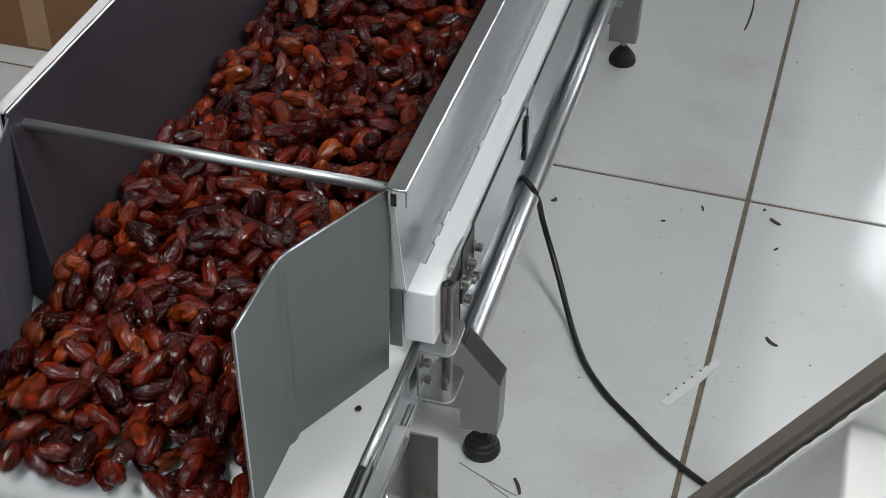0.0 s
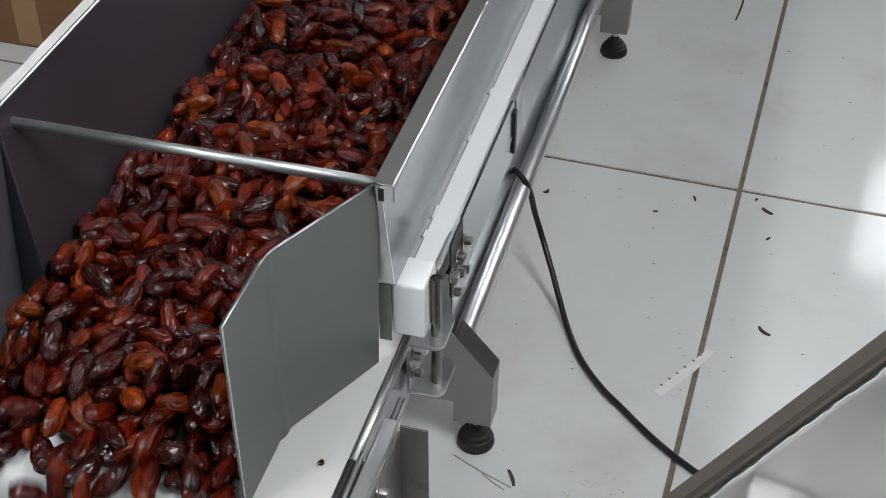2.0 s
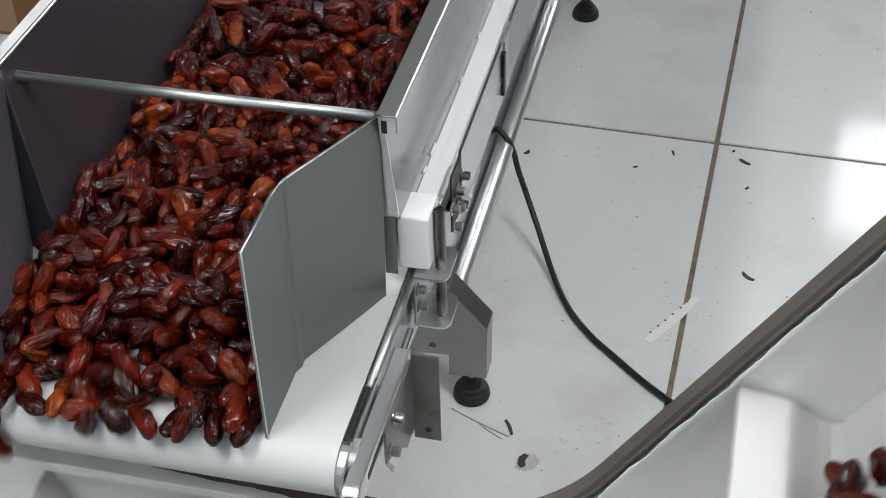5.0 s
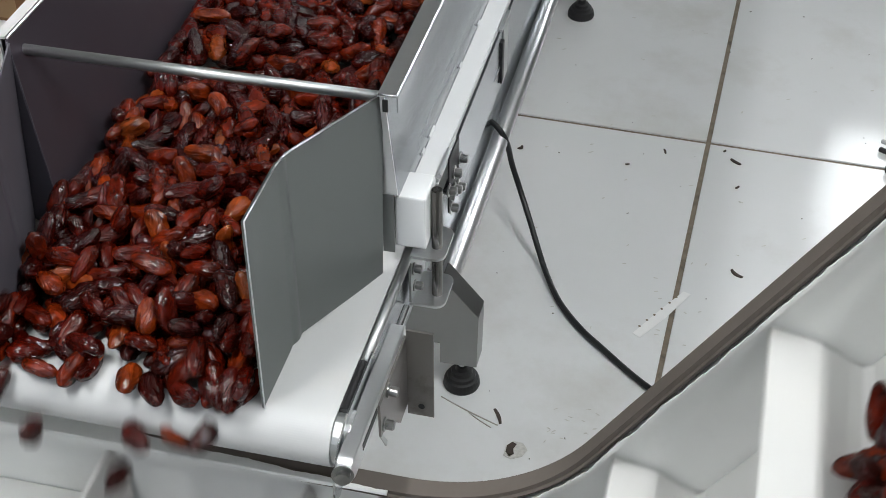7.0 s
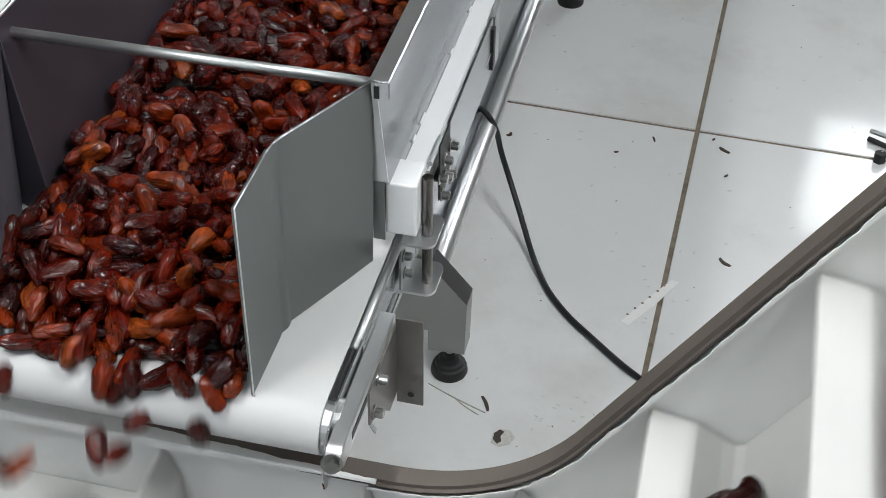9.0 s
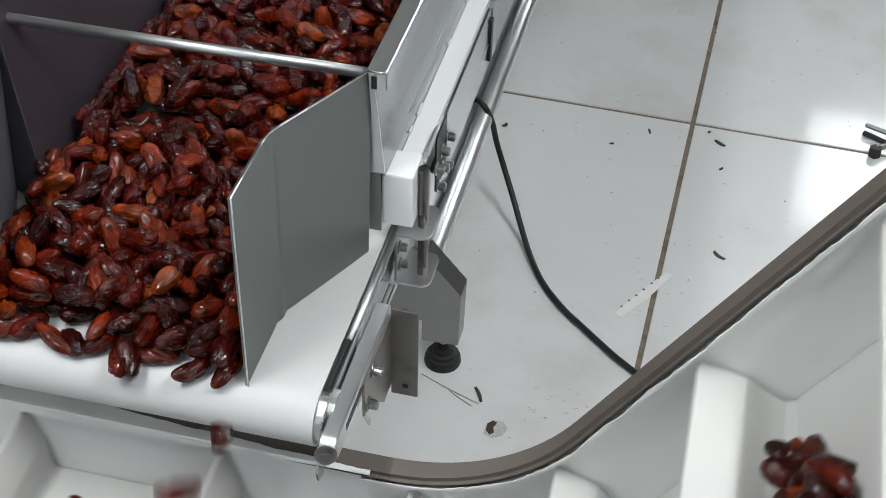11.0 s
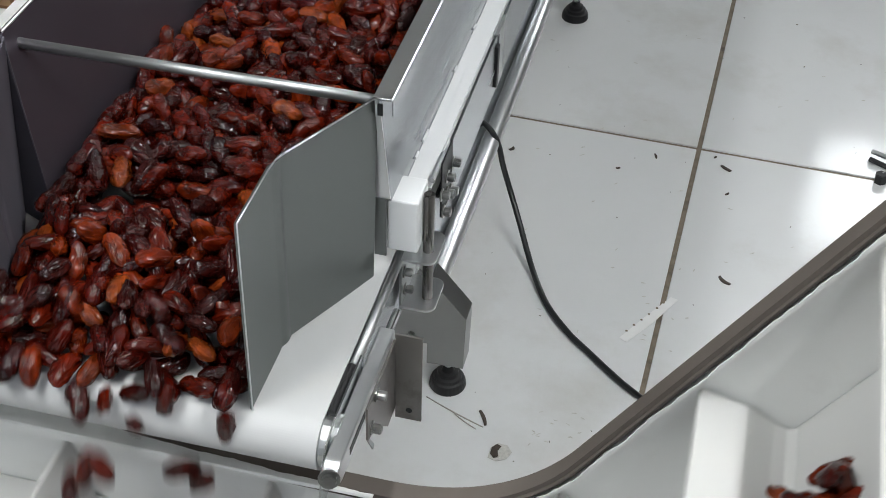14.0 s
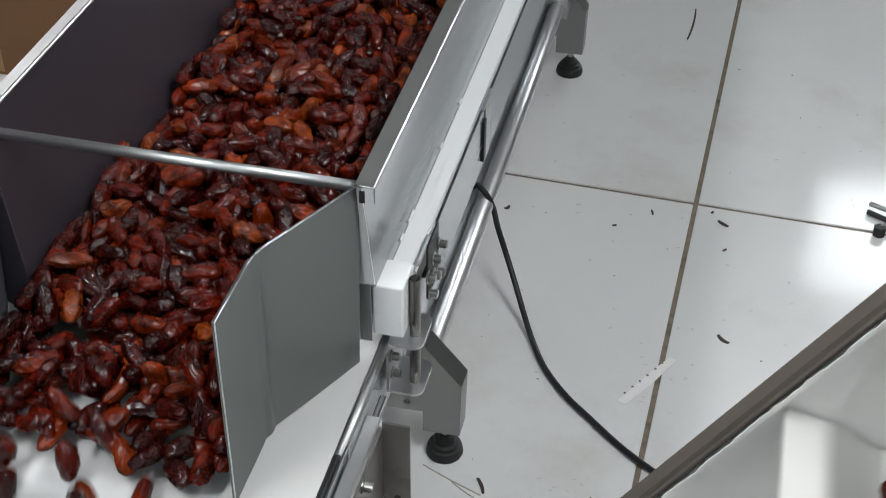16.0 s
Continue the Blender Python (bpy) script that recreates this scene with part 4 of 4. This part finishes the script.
def stuff_bed(poses, seed, name, label):
    """The part of the bed that stays whole, as one object."""
    r = random.Random(seed)
    allv, allf, n = [], [], 0
    for p, (a, b, c), li in poses:
        if li == 0:
            continue
        vs, fs = SHAPES[r.randrange(len(SHAPES))]
        arr = np.array(vs) @ np.array(pose(0, 0, 0, a, b, c).to_3x3()).T + np.array(p)
        allv.append(arr)
        allf += [tuple(i + n for i in f) for f in fs]
        n += len(vs)
    me = bpy.data.meshes.new(name)
    me.from_pydata(np.concatenate(allv).tolist(), [], allf)
    me.materials.append(DATE)
    me.polygons.foreach_set("use_smooth", [True] * len(me.polygons))
    return tagged(new(name, me), label, "dates", kind="stuff")


# front of the pile: where a date of each layer lets go
LET_GO = (-0.240, -0.213, -0.169, -0.130)
NOSE_Y, NOSE_Z = -0.252, BZ + 0.011
GRAV = 9.81


class Ride:
    """The way of one date: on the belt, down the front of the pile, through the air, up the elevator and off its top."""

    def __init__(self, p, turn, li, index):
        r = random.Random(1000 + index)
        self.p, self.q = p, pose(0, 0, 0, *turn).to_quaternion()
        edge = LET_GO[li] + 0.030 * noise.noise(Vector((p.x * 11, li * 3.3, index * 0.011))) + r.uniform(-0.010, 0.010)
        edge -= 0.012 * (p.x + 0.19) / 0.15
        t = (p.y - edge) / BV
        strand = int((p.x + 0.40) / 0.075)
        beat = 0.55 + 0.12 * (strand % 3)
        ph = 0.37 * strand
        self.t1 = (math.floor((t - ph) / beat) + 1) * beat + ph + r.gauss(0, 0.05)
        self.y1 = p.y - BV * self.t1
        if self.y1 < NOSE_Y:
            self.t1 -= (NOSE_Y - self.y1) / BV
            self.y1 = NOSE_Y
        self.draw = max(0.0, min(0.016, p.x + 0.088)) if p.z > NOSE_Z + 0.002 else 0.0
        d = math.hypot(self.y1 - NOSE_Y, p.z - NOSE_Z)
        self.acc = r.uniform(0.7, 1.3)
        self.ts = math.sqrt(2 * d / self.acc) if d > 1e-5 else 0.0
        self.t2 = self.t1 + self.ts
        v = self.acc * self.ts
        self.vy = -max(0.10, v * 0.75) * r.uniform(0.8, 1.1)
        self.vz = -min(0.25, v * 0.3)
        self.vx = r.uniform(-0.05, 0.05)
        self.axis = Vector((r.uniform(0.5, 1), r.uniform(-0.6, 0.6), r.uniform(-0.5, 0.5))).normalized()
        self.spin1, self.spin2 = r.uniform(40, 110), r.uniform(-260, 420)
        self.land_z = RIMZ - DEEP + 0.009 + r.random() ** 2 * 0.02
        h = NOSE_Z - self.land_z
        self.tf = (self.vz + math.sqrt(self.vz ** 2 + 2 * GRAV * h)) / GRAV
        self.t3 = self.t2 + self.tf
        self.xl, self.yl = p.x - self.draw + self.vx * self.tf, max(NOSE_Y + self.vy * self.tf, EYN + 0.06)
        s = self.xl - XA
        back = [(s - (c + EV * self.t3)) % (NCLEAT * PITCH) for c in CLEAT_AT]
        rel = min(back)
        gap = rel + NCLEAT * PITCH - max(back)
        self.cleat = s - rel - EV * self.t3
        self.rel0 = min(max(rel, 0.022), gap - 0.022)
        self.rel1 = 0.024 + 0.060 * r.random() ** 1.3
        self.yr = max(self.yl + r.uniform(-0.17, -0.02), EYN + 0.05)
        self.roll = r.uniform(-70, 70)
        self.lift = self.land_z - (RIMZ - DEEP)
        self.t4 = (S_TOP + 0.01 - self.cleat - self.rel1) / EV
        self.rest = Vector((r.uniform(1.0, 1.35), r.uniform(-0.58, -0.25), 0.010 + r.random() * 0.02))

    def way(self, t):
        if t <= self.t1:
            return self.p + Vector((0, -BV * t, 0)), self.q
        if t <= self.t2:
            u = (t - self.t1) / self.ts
            k = u * u
            y = self.y1 + (NOSE_Y - self.y1) * k
            z = self.p.z + (NOSE_Z - self.p.z) * k + 0.010 * math.sin(math.pi * k)
            return Vector((self.p.x - self.draw * k, y, z)), Matrix.Rotation(radians(self.spin1 * k), 3, self.axis).to_quaternion() @ self.q
        q2 = Matrix.Rotation(radians(self.spin1 if self.ts else 0), 3, self.axis).to_quaternion() @ self.q
        if t <= self.t3:
            d = t - self.t2
            q = Matrix.Rotation(radians(self.spin2 * d), 3, self.axis).to_quaternion() @ q2
            return Vector((self.p.x - self.draw + self.vx * d, NOSE_Y + (self.yl - NOSE_Y) * d / self.tf, NOSE_Z + self.vz * d - GRAV * d * d / 2)), q
        q3 = Matrix.Rotation(radians(self.spin2 * self.tf), 3, self.axis).to_quaternion() @ q2
        tt = min(t, self.t4)
        base = self.cleat + EV * tt
        k = min(1, max(0, (base - S_ARC + 0.15) / 0.45))
        k = k * k * (3 - 2 * k)
        rel = self.rel0 + (self.rel1 - self.rel0) * k
        x, z, a = lane(base + rel, DEEP)
        pos = Vector((x - math.sin(a) * self.lift, self.yl + (self.yr - self.yl) * k, z + math.cos(a) * self.lift))
        q = Matrix.Rotation(-a, 3, "Y").to_quaternion() @ Matrix.Rotation(radians(self.roll * k), 3, Vector((0, 0, 1))).to_quaternion() @ q3
        if t > self.t4:
            d = min(1, (t - self.t4) / 0.5)
            pos = Vector((pos.x + (self.rest.x - pos.x) * d, pos.y + (self.rest.y - pos.y) * d, pos.z + (self.rest.z - pos.z) * d * d))
        return pos, q

    def rows(self):
        ts = {0.0, 16.0, self.t1 - 0.12, self.t1 - 0.04, self.t1}
        for k in range(1, 5):
            ts.add(self.t1 + self.ts * k / 4)
        for k in range(1, 6):
            ts.add(self.t2 + self.tf * k / 5)
        t = self.t3 + 0.04
        while t < self.t4:
            ts.add(t)
            t += 0.14
        for k in range(0, 5):
            ts.add(self.t4 + 0.125 * k)
        keep = sorted({round(t * FPS) / FPS for t in ts if 0 <= t <= 16})
        return [(t, Matrix.LocRotScale(*self.way(t), None)) for t in keep]


rides, staying = [], bed(0.52, 1.55, 21)
for i, (p, turn, li) in enumerate(bed(-0.42, 0.52, 5)):
    ride = Ride(p, turn, li, i)
    if ride.t4 < 0.6:
        continue
    if ride.t1 > 16.0:
        staying.append((p, turn, li))
        continue
    ob = tagged(new("date", DATE_MESH[rng.randrange(len(DATE_MESH))]), "glossy wrinkled reddish-brown dried date", "date", "dates on the conveyor")
    rides.append((ob, ride))
far_bed = stuff_bed(staying, 21, "date_bed", "thick bed of glossy reddish-brown dates riding on the belt")

# small date crumbs lying on the bare belt
for i, (cx, cy, size) in enumerate(((-0.008, -0.091, 0.16), (-0.245, 0.200, 0.15))):
    ride = Ride(Vector((cx, cy, BZ + 0.002)), (10, 4, 70), 0, 90000 + i)
    vs, fs = SHAPES[i + 2]
    me = bpy.data.meshes.new("date_crumb")
    me.from_pydata([(x * size, y * size * 1.6, z * size * 1.2) for x, y, z in vs], [], fs)
    me.materials.append(DATE)
    rides.append((tagged(new("date_crumb", me), "tiny brown date crumb on the white belt", "crumb"), ride))

# ---- floor tiles ----
TA, TW, TL, GAP = radians(-1.5), 0.60, 1.20, 0.0095
tile_mesh = {}


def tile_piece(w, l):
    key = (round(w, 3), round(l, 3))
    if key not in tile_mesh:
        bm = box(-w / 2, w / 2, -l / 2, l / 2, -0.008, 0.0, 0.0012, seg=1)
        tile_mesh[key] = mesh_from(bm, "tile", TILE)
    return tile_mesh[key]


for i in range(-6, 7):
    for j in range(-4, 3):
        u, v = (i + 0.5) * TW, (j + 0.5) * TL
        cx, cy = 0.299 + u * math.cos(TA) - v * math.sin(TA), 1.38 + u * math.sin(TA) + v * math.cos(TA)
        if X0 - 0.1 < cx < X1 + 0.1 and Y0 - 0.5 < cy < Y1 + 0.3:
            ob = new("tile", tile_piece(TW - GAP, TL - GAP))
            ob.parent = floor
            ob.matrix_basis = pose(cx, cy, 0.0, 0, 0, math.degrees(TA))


# ---- what moves ----
def motions():
    walk(far_bed, [(0.0, pose(0, 0, 0)), (16.0, pose(0, -BV * 16.0, 0))])
    for ob, ride in rides:
        walk(ob, ride.rows())
    steps = [k * 0.1 for k in range(161)]
    for ob, s in cleats:
        walk(ob, [(t, cleat_pose(s + EV * t)) for t in steps])


motions()
